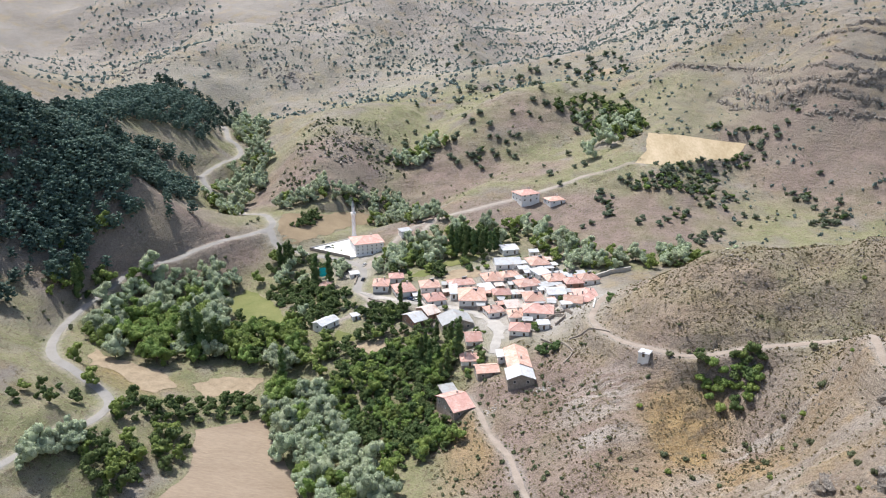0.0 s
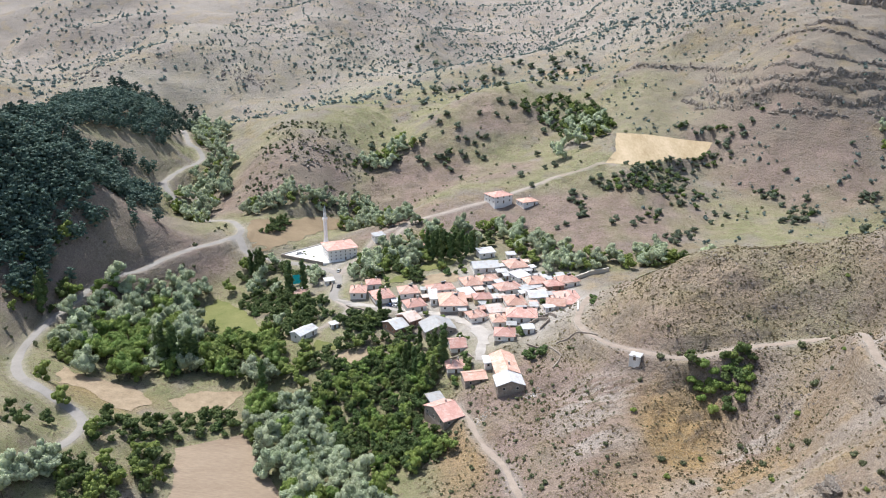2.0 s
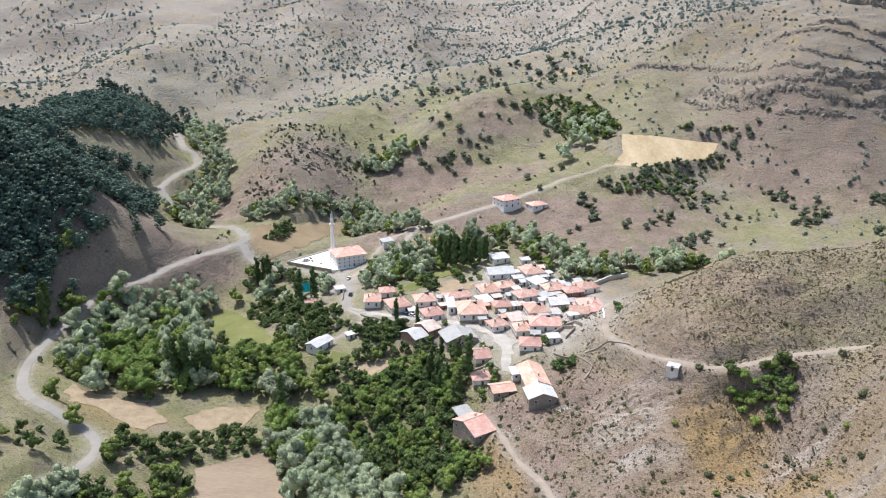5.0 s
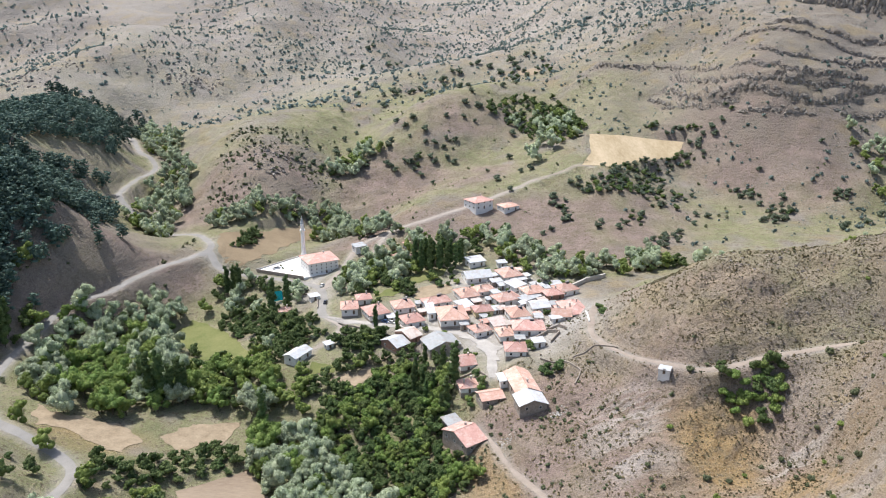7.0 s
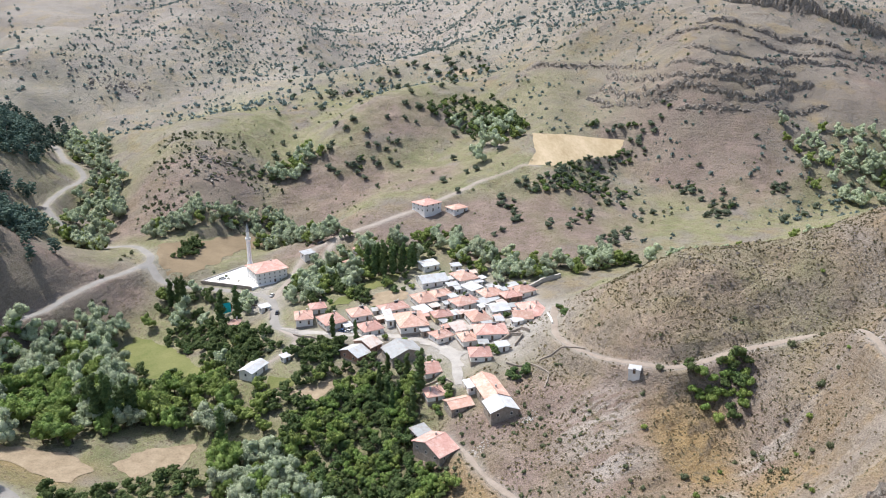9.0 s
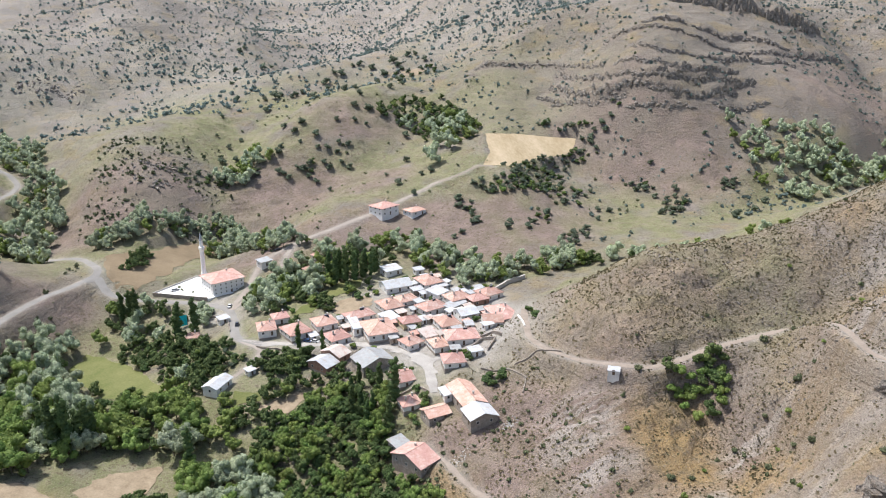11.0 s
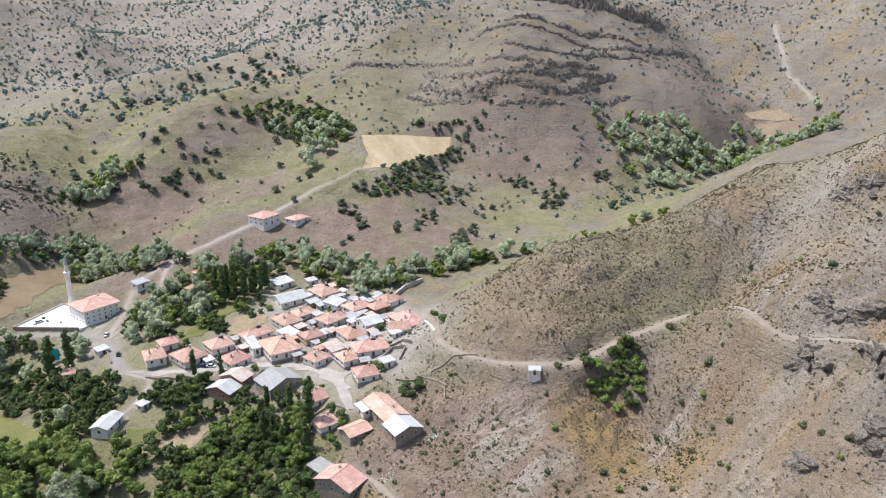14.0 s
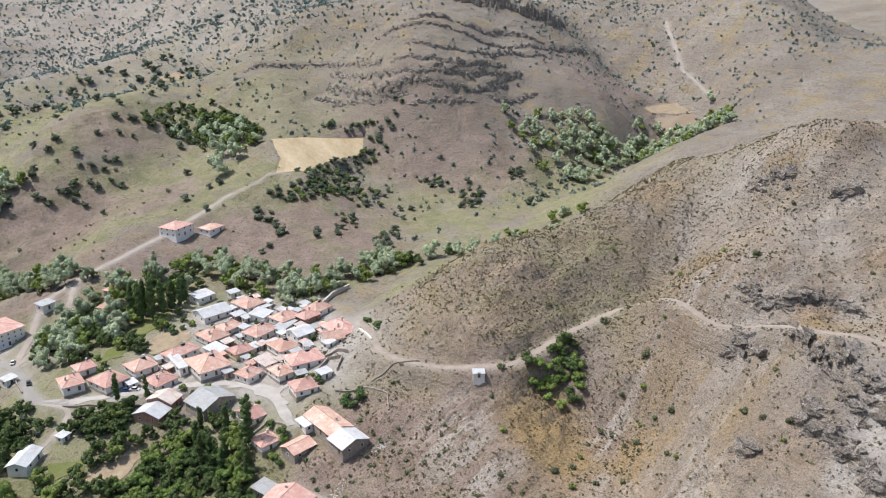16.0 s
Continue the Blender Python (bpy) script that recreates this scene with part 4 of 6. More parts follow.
house("house", 5.0, 284.1, 28, 9.0, 14.0, 3.4, kind="gable", wall=M_stone, label="long stone house with a red roof below the village")
house("shed", 2.1, 295.4, 20, 7.0, 7.0, 2.9, kind="shed", roof=M_grey_roof, wall=M_stone, flues=0, plinth=False, label="small shed with a grey metal sheet roof")
WHITE = "building with a pale metal sheet roof"
LEAN_TOS = [(52, 378, 20, 5.0, 4.0), (19, 364, 5, 4.5, 5.5), (40, 356, 12, 5.0, 4.0), (54, 358, -6, 4.5, 5.0), (65, 372, 10, 6.0, 4.5), (30, 388, 15, 5.5, 4.5),
            (66, 398, 20, 6.0, 5.0), (45, 410, 10, 6.5, 5.0), (2, 384, 14, 5.0, 4.0), (-14, 384, 12, 4.5, 5.0), (40, 338, -8, 5.0, 3.6), (62, 380, 15, 5.0, 4.0)]
for k, (x, y, turn, w, d) in enumerate(LEAN_TOS):
    house("outbuilding", x, y, turn, w, d, 2.6 + 0.3 * (k % 3), kind="shed", roof=(M_white_roof, M_grey_roof, M_rust_roof)[k % 3], wall=(M_plaster, M_stone, M_brick)[k % 3], flues=0,
          label=("lean-to with a white sheet roof between houses", "stone shed with a grey sheet roof between houses", "brick shed with a rusting sheet roof between houses")[k % 3],
          plinth=False, group="small sheds in the yards")
# sheds and stores squeezed into the gaps between the houses
gap_dice = random.Random(4)
stores = 0
for _ in range(900):
    x, y = gap_dice.uniform(-28, 80), gap_dice.uniform(346, 428)
    near = min(math.hypot(x - a, y - b) - 0.72 * r for a, b, r in BUILT)
    street = min(float(np.min(np.hypot(line[:, 0] - x, line[:, 1] - y))) for half, line, z in road_lines.values())
    if stores < 26 and 1.6 < near < 3.4 and street > 5.0:
        k = gap_dice.randrange(4)
        house("outbuilding", x, y, gap_dice.uniform(0, 25), gap_dice.uniform(3.6, 5.6), gap_dice.uniform(3.4, 4.8), gap_dice.uniform(2.1, 2.8), kind="shed",
              roof=(M_white_roof, M_grey_roof, M_rust_roof, M_red)[k], wall=(M_plaster, M_plaster, M_stone, M_stone)[k], flues=0, plinth=False, group="small sheds in the yards",
              label=("white shed with a pale sheet roof in a yard", "white shed with a grey sheet roof in a yard", "stone shed with a rusting sheet roof in a yard", "stone shed with a low red roof in a yard")[k])
        stores += 1
SHEDS = [
    (57.6, 371.5, 6, 10.0, 10.4, 4.2, "gable"), (56.6, 384.5, 30, 13.0, 6.2, 3.6, "shed"), (54.0, 404.0, 32, 9.5, 9.0, 3.6, "shed"),
    (39.5, 440.5, 14, 10.5, 8.5, 4.2, "shed"), (36.6, 421.0, 7, 15.5, 12.5, 3.6, "gable"), (23.0, 384.5, 20, 8.0, 8.6, 3.4, "shed"),
    (37.2, 375.3, 7, 4.4, 5.3, 3.2, "shed"), (53.5, 434.5, 8, 6.0, 5.0, 3.0, "shed"), (-24.6, 480.9, 25, 8.0, 6.5, 3.4, "shed"),
    (-45.0, 366.5, 30, 4.6, 3.6, 2.4, "shed"), (46.5, 331.0, 5, 6.0, 5.0, 2.8, "shed"), (-52.0, 428.0, 20, 6.0, 5.0, 2.6, "shed"), (5.5, 382.6, 2, 4.6, 13.0, 4.4, "shed")]
for x, y, turn, w, d, h, kind in SHEDS:
    house("outbuilding", x, y, turn, w, d, h, kind=kind, roof=M_white_roof, flues=0, label=WHITE, plinth=False, group="sheet-roofed outbuildings")
house("outbuilding", 34.6, 358.6, 11, 8.0, 9.0, 3.2, kind="shed", roof=M_rust_roof, flues=0, label="courtyard shelter with a patched sheet roof", plinth=False)
house("barn", -14.2, 358.8, 35, 8.6, 12.6, 4.0, kind="gable", roof=M_white_roof, wall=M_brick, flues=0, label="brick barn under clean white sheets")
house("barn", -7.6, 363.4, 35, 8.0, 12.2, 4.2, kind="gable", roof=M_rust_roof, wall=M_brick, flues=0, label="brick barn with a rusting white sheet roof")
house("barn", 6.0, 350.0, 103, 13.0, 16.0, 4.2, kind="gable", roof=M_grey_roof, wall=M_stone, flues=0, label="large barn with a wide grey sheet roof")
house("barn", -59.3, 360.9, 52, 12.5, 8.0, 3.2, kind="gable", roof=M_white_roof, flues=0, plinth=False, label="white farm building with a low gable roof")
# the two houses on the upper road
house("house", 57.2, 521.0, 27, 13.5, 12.0, 5.6, rise=2.2, wall=M_white, label="two-storey house with a red hip roof and balconies", plinth=False)
house("house", 76.3, 515.7, 22, 10.8, 9.2, 3.0, rise=1.8, wall=M_white, label="low house with a pale red roof beside the upper road", plinth=False)
# long house at the lower end of the village
house("house", 32.0, 302.9, -88, 19.0, 10.6, 4.2, kind="gable", rise=2.1, label="long stone house, rear half under red tiles", wall=M_stone, plinth=False, group="")
house("house", 31.9, 288.7, -88, 10.0, 12.0, 4.1, kind="gable", rise=2.25, roof=M_white_roof, wall=M_stone, flues=0, plinth=False, label="long stone house, front half under white sheets", group="")
house("outbuilding", 25.4, 309.0, -88, 7.5, 3.4, 3.2, kind="shed", roof=M_white_roof, flues=0, plinth=False, label="lean-to with a white sheet roof beside the long house")
# the pump hut on the hillside
house("hut", 78.2, 272.4, -35, 4.6, 3.8, 1.7, kind="shed", rise=0.25, roof=M_white_roof, flues=0, plinth=False, label="small white concrete hut on the dry slope", group="")


# ---- the mosque ----
mx, my, mt = -48.8, 472.6, 19
mz = YARD_Z
mosque = root("mosque", mx, my, mz, mt, "white three-storey mosque with a red tiled hip roof", "mosque")
part("wall", box(-9.0, 9.0, -8.2, 8.2, -4, 7.2), M_white, mosque)
part("cornice", box(-9.25, 9.25, -8.45, 8.45, 6.9, 7.22, bevel=0.05), M_plaster, mosque)
r = part("roof", roof_mesh("hip", 18.0, 16.4, 2.8, 0.9), M_red, mosque)
r.location.z = 7.45
part("ridge_tiles", ridge_caps("hip", 18.0, 16.4, 2.8, 0.9), M_red, r)
openings(mosque, 9.0, 8.2, [0.9, 3.1, 5.3], per=2.9, size=0.68)
chimney(mosque, 3.5, 2.0, 9.1)
BUILT.append((mx, my, 12))
minaret = root("minaret", -58.0, 484.0, float(ground(-58, 484)), 0, "slender white minaret with one balcony and a pointed cap", "minaret")
tall = 50.6 - minaret.location.z


def turned(profile, seg=14):
    bm = bmesh.new()
    rings = [[bm.verts.new((r * math.cos(2 * math.pi * i / seg), r * math.sin(2 * math.pi * i / seg), z)) for i in range(seg)] for r, z in profile]
    for a, b in zip(rings, rings[1:]):
        for i in range(seg):
            bm.faces.new((a[i], a[(i + 1) % seg], b[(i + 1) % seg], b[i]))
    bm.faces.new(rings[0][::-1])
    bm.faces.new(rings[-1])
    return bm


part("base", turned([(1.7, -3), (1.7, 6), (1.15, 8)], 8), M_white, minaret)
part("shaft", turned([(1.25, 7.5), (1.15, tall * 0.66)]), M_white, minaret)
part("balcony", turned([(1.0, tall * 0.64), (1.6, tall * 0.675), (1.65, tall * 0.715), (0.9, tall * 0.716)]), M_white, minaret)
part("upper_shaft", turned([(1.0, tall * 0.70), (0.95, tall * 0.84)]), M_white, minaret)
part("cap", turned([(1.12, tall * 0.835), (1.05, tall * 0.85), (0.08, tall * 0.985), (0.03, tall)]), M_white_roof, minaret, "pale metal cone")
yard = root("courtyard", -68.0, 476.0, YARD_Z, 0, "white paved mosque courtyard with a low parapet", "courtyard")
YARD = [(-86, 476), (-58, 459), (-44, 464), (-50, 486), (-62, 496)]
bm = bmesh.new()
top_ring = [bm.verts.new((x + 68, y - 476, 0.22)) for x, y in YARD]
low_ring = [bm.verts.new((x + 68, y - 476, -3.5)) for x, y in YARD]
bm.faces.new(top_ring)
bm.faces.new(low_ring[::-1])
for i in range(5):
    bm.faces.new((top_ring[i], low_ring[i], low_ring[(i + 1) % 5], top_ring[(i + 1) % 5]))
bmesh.ops.recalc_face_normals(bm, faces=bm.faces[:])
part("paving", bm, M_white, yard)
for (x0, y0), (x1, y1), m in ((YARD[0], YARD[1], M_stone), (YARD[4], YARD[0], M_concrete), (YARD[3], YARD[4], M_concrete)):
    run, a = math.hypot(x1 - x0, y1 - y0), math.atan2(y1 - y0, x1 - x0)
    p = part("parapet", box(0, run, -0.2, 0.2, -3.5, 1.0), m, yard)
    p.matrix_basis = pose(x0 + 68, y0 - 476, 0, 0, 0, math.degrees(a))


def heater(x, y, z, turn):
    """A solar water heater on its stand."""
    h = root("solar_heater", x, y, z, turn, "solar water heater with a dark panel and a steel tank", "solar heater", "roof heaters")
    bm = box(-1.0, 1.0, -0.05, 0.05, 0, 1.9)
    bmesh.ops.rotate(bm, cent=(0, 0, 0), matrix=Matrix.Rotation(radians(-48), 3, "X"), verts=bm.verts[:])
    part("panel", bm, M_glass, h)
    bm = bmesh.new()
    bmesh.ops.create_cone(bm, cap_ends=True, segments=12, radius1=0.28, radius2=0.28, depth=2.1, matrix=Matrix.Translation((0, 1.5, 1.45)) @ Matrix.Rotation(radians(90), 4, "Y"))
    part("tank", bm, M_metal, h)
    for sx in (-0.9, 0.9):
        part("leg", box(sx - 0.04, sx + 0.04, 1.4, 1.5, -1.6, 1.3), M_metal, h)


for k, (x, y, turn, w, d, h) in enumerate(HOUSES + HOUSES_WEST):
    if k % 2 == 0 and k < 16:
        a = radians(turn)
        u, v = 0.12 * w, -0.16 * d
        heater(x + u * math.cos(a) - v * math.sin(a), y + u * math.sin(a) + v * math.cos(a), float(ground(x, y)) + h - 0.9 + 0.155 * min(w, d), turn)


def wall(points, label, tall=1.0, thick=0.4, material=M_stone, name="stone_wall"):
    """A wall that follows the ground, built as one run."""
    at = np.linspace(0, len(points) - 1, 6 * (len(points) - 1) + 1)
    line = np.stack([np.interp(at, range(len(points)), [q[k] for q in points]) for k in (0, 1)], 1)
    way = np.gradient(line, axis=0)
    way /= np.linalg.norm(way, axis=1)[:, None]
    side = np.stack([way[:, 1], -way[:, 0]], 1) * thick / 2
    bm = bmesh.new()
    rows = []
    for k, ((x, y), (sx, sy)) in enumerate(zip(line, side)):
        z = float(ground(x, y))
        up = tall * (0.85 + 0.3 * float(patches(x, y, 3, 2)))
        rows.append([bm.verts.new(q) for q in ((x - sx, y - sy, z - 0.8), (x - sx, y - sy, z + up), (x + sx, y + sy, z + up), (x + sx, y + sy, z - 0.8))])
    for a, b in zip(rows, rows[1:]):
        for i in range(4):
            bm.faces.new((a[i], a[(i + 1) % 4], b[(i + 1) % 4], b[i]))
    bm.faces.new(rows[0])
    bm.faces.new(rows[-1][::-1])
    bmesh.ops.recalc_face_normals(bm, faces=bm.faces[:])
    return tagged(new(name, finished(name, bm, material)), label, "wall")


wall([(83, 396), (92, 402), (104, 405)], "long low concrete wall at the village edge", 2.2, 1.0, M_concrete)
wall([(47, 336), (53, 339), (57, 334), (52, 330)], "ruined rubble stone foundation", 1.6)
wall([(52, 343), (58, 340), (60, 334)], "ruined rubble stone foundation", 1.4)
wall([(44, 318), (52, 310), (55, 298), (50, 290)], "dry stone boundary wall below the village", 0.8)
wall([(55, 309), (64, 304), (70, 298)], "dry stone boundary wall on the slope", 0.7)
wall([(73, 346), (71, 338), (69, 330)], "white painted kerb stones beside the track", 0.9, 0.6, M_plaster)
wall([(-62, 446), (-50, 430), (-50, 412)], "low stone wall beside the road", 1.0)
wall([(4, 322), (16, 322), (20, 314)], "low garden wall beside the street", 1.0)
wall([(-40, 387), (-24, 374), (-6, 362)], "low stone wall along the street", 0.9)
BUILT.append((-71.7, 432.7, 4.5))
tarp = root("tarpaulin", -71.7, 437.7, float(ground(-71.7, 437.7)), 10, "turquoise tarpaulin hung between poles", "tarpaulin")
bm = bmesh.new()
bmesh.ops.create_grid(bm, x_segments=8, y_segments=6, size=1.0)
for v in bm.verts:
    v.co = Vector((v.co.x * 2.3, 0.25 * math.sin(v.co.x * 3), 3.6 + v.co.y * 2.8))
bmesh.ops.solidify(bm, geom=bm.faces[:], thickness=0.05)
part("sheet", bm, M_blue, tarp)
for sx in (-2.35, 2.35):
    part("pole", box(sx - 0.05, sx + 0.05, -0.05, 0.05, -0.5, 6.5), M_wood, tarp)


# ---- vehicles ----
def rounded(size, taper=0.8, bevel=0.12):
    l, w, z0, z1 = size
    bm = box(-l / 2, l / 2, -w / 2, w / 2, z0, z1)
    for v in bm.verts:
        if v.co.z > (z0 + z1) / 2:
            v.co.x *= taper
            v.co.y *= 0.5 + taper / 2
    bmesh.ops.bevel(bm, geom=bm.edges[:], offset=bevel, segments=2, affect="EDGES")
    return bm


def car(x, y, turn, paint, label, length=4.2):
    c = root("car", x, y, float(ground(x, y)) + (0.24 if "courtyard" in label else 0.16), turn, label, "car", "parked vehicles")
    body = part("body", rounded((length, 1.75, 0.3, 0.85), 0.96), paint, c)
    cab = part("cabin", rounded((length * 0.58, 1.6, 0.83, 1.45), 0.74, 0.08), M_glass, c, "dark windows")
    part("car_roof", rounded((length * 0.38, 1.3, 1.42, 1.5), 0.95, 0.03), paint, cab)
    for sx in (-0.31, 0.31):
        for sy in (-0.8, 0.8):
            bm = bmesh.new()
            bmesh.ops.create_cone(bm, cap_ends=True, segments=14, radius1=0.32, radius2=0.32, depth=0.2,
                                  matrix=Matrix.Translation((sx * length, sy, 0.32)) @ Matrix.Rotation(radians(90), 4, "X"))
            part("wheel", bm, M_wood, c)


M_carwhite = simple("white_car_paint", (0.7, 0.7, 0.69), (0.76, 0.76, 0.75), 1, 5, rough=0.3, bump=0)
M_cardark = simple("dark_car_paint", (0.03, 0.035, 0.05), (0.05, 0.055, 0.07), 1, 5, rough=0.3, bump=0)
M_carblue = simple("blue_car_paint", (0.03, 0.07, 0.17), (0.05, 0.1, 0.22), 1, 5, rough=0.3, bump=0)
car(-47.5, 444, 70, M_carwhite, "white car on the road by the mosque")
car(-74.5, 477, 25, M_carwhite, "white van parked in the mosque courtyard", 5.4)
car(-46, 420, 80, M_cardark, "dark car parked at the roadside", 4.6)
car(-20.5, 474.5, 30, M_carblue, "blue pickup beside a white outbuilding", 5.0)
car(-15, 494, 10, M_cardark, "dark car on the gravel yard")
car(-17, 382, -38, M_carblue, "blue car on the village street")
car(-14, 380, -38, M_carwhite, "white car on the village street")


# ---- trees and shrubs ----
def leaf_mesh(name, blobs, count, size, material, seed, flat=0.42):
    """Leaf sprays over the outside of a set of rounded masses (centre, radii)."""
    rng = np.random.RandomState(seed)
    vol = np.array([b[3] * b[4] + b[4] * b[5] + b[3] * b[5] for b in blobs])
    pick = rng.choice(len(blobs), count, p=vol / vol.sum())
    b = np.array(blobs)[pick]
    n = rng.normal(size=(count, 3))
    n /= np.linalg.norm(n, axis=1)[:, None]
    n[:, 2] = np.where(n[:, 2] < -0.35, -n[:, 2], n[:, 2])
    c = b[:, :3] + n * b[:, 3:6] * rng.uniform(0.72, 1.08, (count, 1))
    face = n + rng.normal(size=(count, 3)) * flat
    face /= np.linalg.norm(face, axis=1)[:, None]
    u = np.cross(face, rng.normal(size=(count, 3)))
    u /= np.linalg.norm(u, axis=1)[:, None]
    v = np.cross(face, u)
    s = size * rng.uniform(0.6, 1.35, (count, 1))
    corner = np.stack([c - u * s, c - v * s * 0.75, c + u * s, c + v * s * 0.75 - face * s * 0.25], 1)
    return corner.reshape(-1, 3), np.arange(count * 4).reshape(-1, 4)


def mesh_of(name, verts, quads, material, flat=False):
    me = bpy.data.meshes.new(name)
    me.vertices.add(len(verts))
    me.vertices.foreach_set("co", verts.reshape(-1))
    me.loops.add(quads.size)
    me.loops.foreach_set("vertex_index", quads.reshape(-1))
    me.polygons.add(len(quads))
    me.polygons.foreach_set("loop_start", np.arange(len(quads)) * quads.shape[1])
    me.update(calc_edges=True)
    me.materials.append(material)
    if flat:
        me.shade_flat()
    return me


def trunk_mesh(height, r, seed, limbs=4, spread=0.35):
    rng = random.Random(seed)
    bm = bmesh.new()

    def limb(p, q, r0, r1):
        p, q = Vector(p), Vector(q)
        m = Matrix.Translation((p + q) / 2) @ (q - p).to_track_quat("Z", "Y").to_matrix().to_4x4()
        bmesh.ops.create_cone(bm, cap_ends=True, segments=6, radius1=r0, radius2=r1, depth=(q - p).length, matrix=m)

    bend = (rng.uniform(-0.3, 0.3), rng.uniform(-0.3, 0.3), height * 0.4)
    limb((0, 0, -0.6), bend, r, r * 0.75)
    limb(bend, (bend[0] * 1.5, bend[1] * 1.5, height * 0.75), r * 0.75, r * 0.3)
    for k in range(limbs):
        a = k * 2.4 + rng.random()
        z = height * rng.uniform(0.3, 0.5)
        limb((bend[0], bend[1], z), (spread * height * math.cos(a), spread * height * math.sin(a), z + height * 0.22), r * 0.5, r * 0.15)
    return finished("trunk", bm, M_bark)


def core_mesh(blobs, shrink, seed):
    """Rough closed lumps that fill the inside of a crown, as triangles."""
    bm = bmesh.new()
    bmesh.ops.create_icosphere(bm, subdivisions=1, radius=1.0)
    ball = np.array([v.co[:] for v in bm.verts])
    tris = np.array([[v.index for v in f.verts] for f in bm.faces])
    bm.free()
    rng = np.random.RandomState(seed)
    vs, fs = [], []
    for k, b in enumerate(blobs):
        vs.append(np.array(b[:3]) + ball * np.array(b[3:6]) * shrink * rng.uniform(0.85, 1.12, (len(ball), 1)))
        fs.append(tris + k * len(ball))
    return np.concatenate(vs), np.concatenate(fs)


def crown_mesh(blobs, count, leaf, material, seed, shrink=0.86):
    verts, quads = leaf_mesh("crown", blobs, count, leaf, material, seed)
    cv, ct = core_mesh(blobs, shrink, seed)
    tri = np.concatenate([quads[:, [0, 1, 2]], quads[:, [0, 2, 3]], ct + len(verts)])
    return np.concatenate([verts, cv]), tri


def masses(kind, seed):
    """Rounded leaf masses that make up a crown one unit high."""
    rng = random.Random(seed)
    out = []
    if kind == "poplar":
        for k in range(14):
            z = 0.14 + 0.06 * k
            r = 0.1 * math.sqrt(max(0.12, 1 - ((z - 0.42) / 0.6) ** 2)) * rng.uniform(0.75, 1.1)
            a, o = rng.random() * 6.3, rng.uniform(0.01, 0.045)
            out.append((o * math.cos(a), o * math.sin(a), z, r, r, 0.075))
    elif kind == "pine":
        out.append((0, 0, 0.52, 0.13, 0.13, 0.36))
        for k in range(13):
            z = 0.2 + 0.055 * k
            reach = 0.27 * math.sqrt(max(0.08, 1 - ((z - 0.34) / 0.66) ** 2))
            a = k * 2.4 + rng.random()
            o = reach * rng.uniform(0.45, 0.95)
            r = rng.uniform(0.1, 0.155)
            out.append((o * math.cos(a), o * math.sin(a), z, r, r, r * 0.55))
    elif kind in ("thorn", "orchard"):
        out.append((0, 0, 0.42, 0.36, 0.36, 0.34))
        for k in range(14):
            a, z = k * 2.4 + rng.random() * 0.8, 0.2 + 0.56 * ((k * 0.618) % 1.0)
            o = 0.42 * math.sqrt(max(0.1, 1 - ((z - 0.36) / 0.52) ** 2)) * rng.uniform(0.75, 1.05)
            r = rng.uniform(0.14, 0.22)
            out.append((o * math.cos(a), o * math.sin(a), z, r, r, r * 0.85))
    elif kind == "shrub":
        for k in range(5):
            a = k * 1.4 + rng.random()
            r = rng.uniform(0.24, 0.38)
            out.append((0.28 * math.cos(a), 0.28 * math.sin(a), rng.uniform(0.2, 0.5), r, r, rng.uniform(0.25, 0.45)))
    else:
        n = 24 if kind == "willow" else 18
        out.append((0, 0, 0.5, 0.25, 0.25, 0.33))
        for k in range(n):
            a, z = k * 2.4 + rng.random() * 0.9, 0.2 + 0.68 * ((k * 0.618) % 1.0)
            o = 0.37 * math.sqrt(max(0.1, 1 - ((z - 0.46) / 0.5) ** 2)) * rng.uniform(0.62, 1.08)
            r = rng.uniform(0.09, 0.165)
            out.append((o * math.cos(a), o * math.sin(a), z + rng.uniform(-0.04, 0.04), r, r, r * rng.uniform(0.85, 1.3)))
    return out


KINDS = {}


def breed(kind, name, label, height, count, leaf, material, bark=0.22, limbs=4, spread=0.3, variants=4):
    """Tree models of a kind: an empty with a trunk and a crown, to be copied."""
    KINDS[kind] = []
    for k in range(variants):
        h = height * (0.9 + 0.07 * k)
        b = [tuple(q * h for q in m) for m in masses(kind.split("_")[0], 31 * k + len(kind))]
        shrink = 0.72 if kind == "pine" else 0.86
        verts, tris = crown_mesh(b, count, leaf, material, 7 * k + len(kind), shrink)
        thin = crown_mesh(b, count // 3, leaf * 1.6, material, 7 * k + len(kind), shrink)
        KINDS[kind].append((name, label, trunk_mesh(h, bark, k, limbs, spread), mesh_of("crown", verts, tris, material), thin, material))


breed("willow", "willow_tree", "silvery green willow with a rounded billowing crown", 10.8, 1150, 0.33, M_willow)
breed("broad", "broadleaf_tree", "dark green broadleaf tree with a dense crown", 7.5, 760, 0.27, M_broad)
breed("bright_broad", "broadleaf_tree", "bright green broadleaf tree with a loose crown", 8.5, 820, 0.29, M_bright)
breed("poplar", "poplar_tree", "tall narrow dark green poplar", 21.0, 1000, 0.4, M_poplar, 0.2, 0)
breed("pine", "pine_tree", "dark rounded pine of the hillside forest", 11.0, 330, 0.42, M_hazed_pine, 0.18, 0)
breed("shrub", "shrub", "low dark olive shrub on dry ground", 2.2, 170, 0.2, M_shrub, 0.08, 3, 0.25)
breed("shrub_green", "shrub", "bright green leafy shrub", 3.4, 280, 0.24, M_bright, 0.1, 3, 0.25)
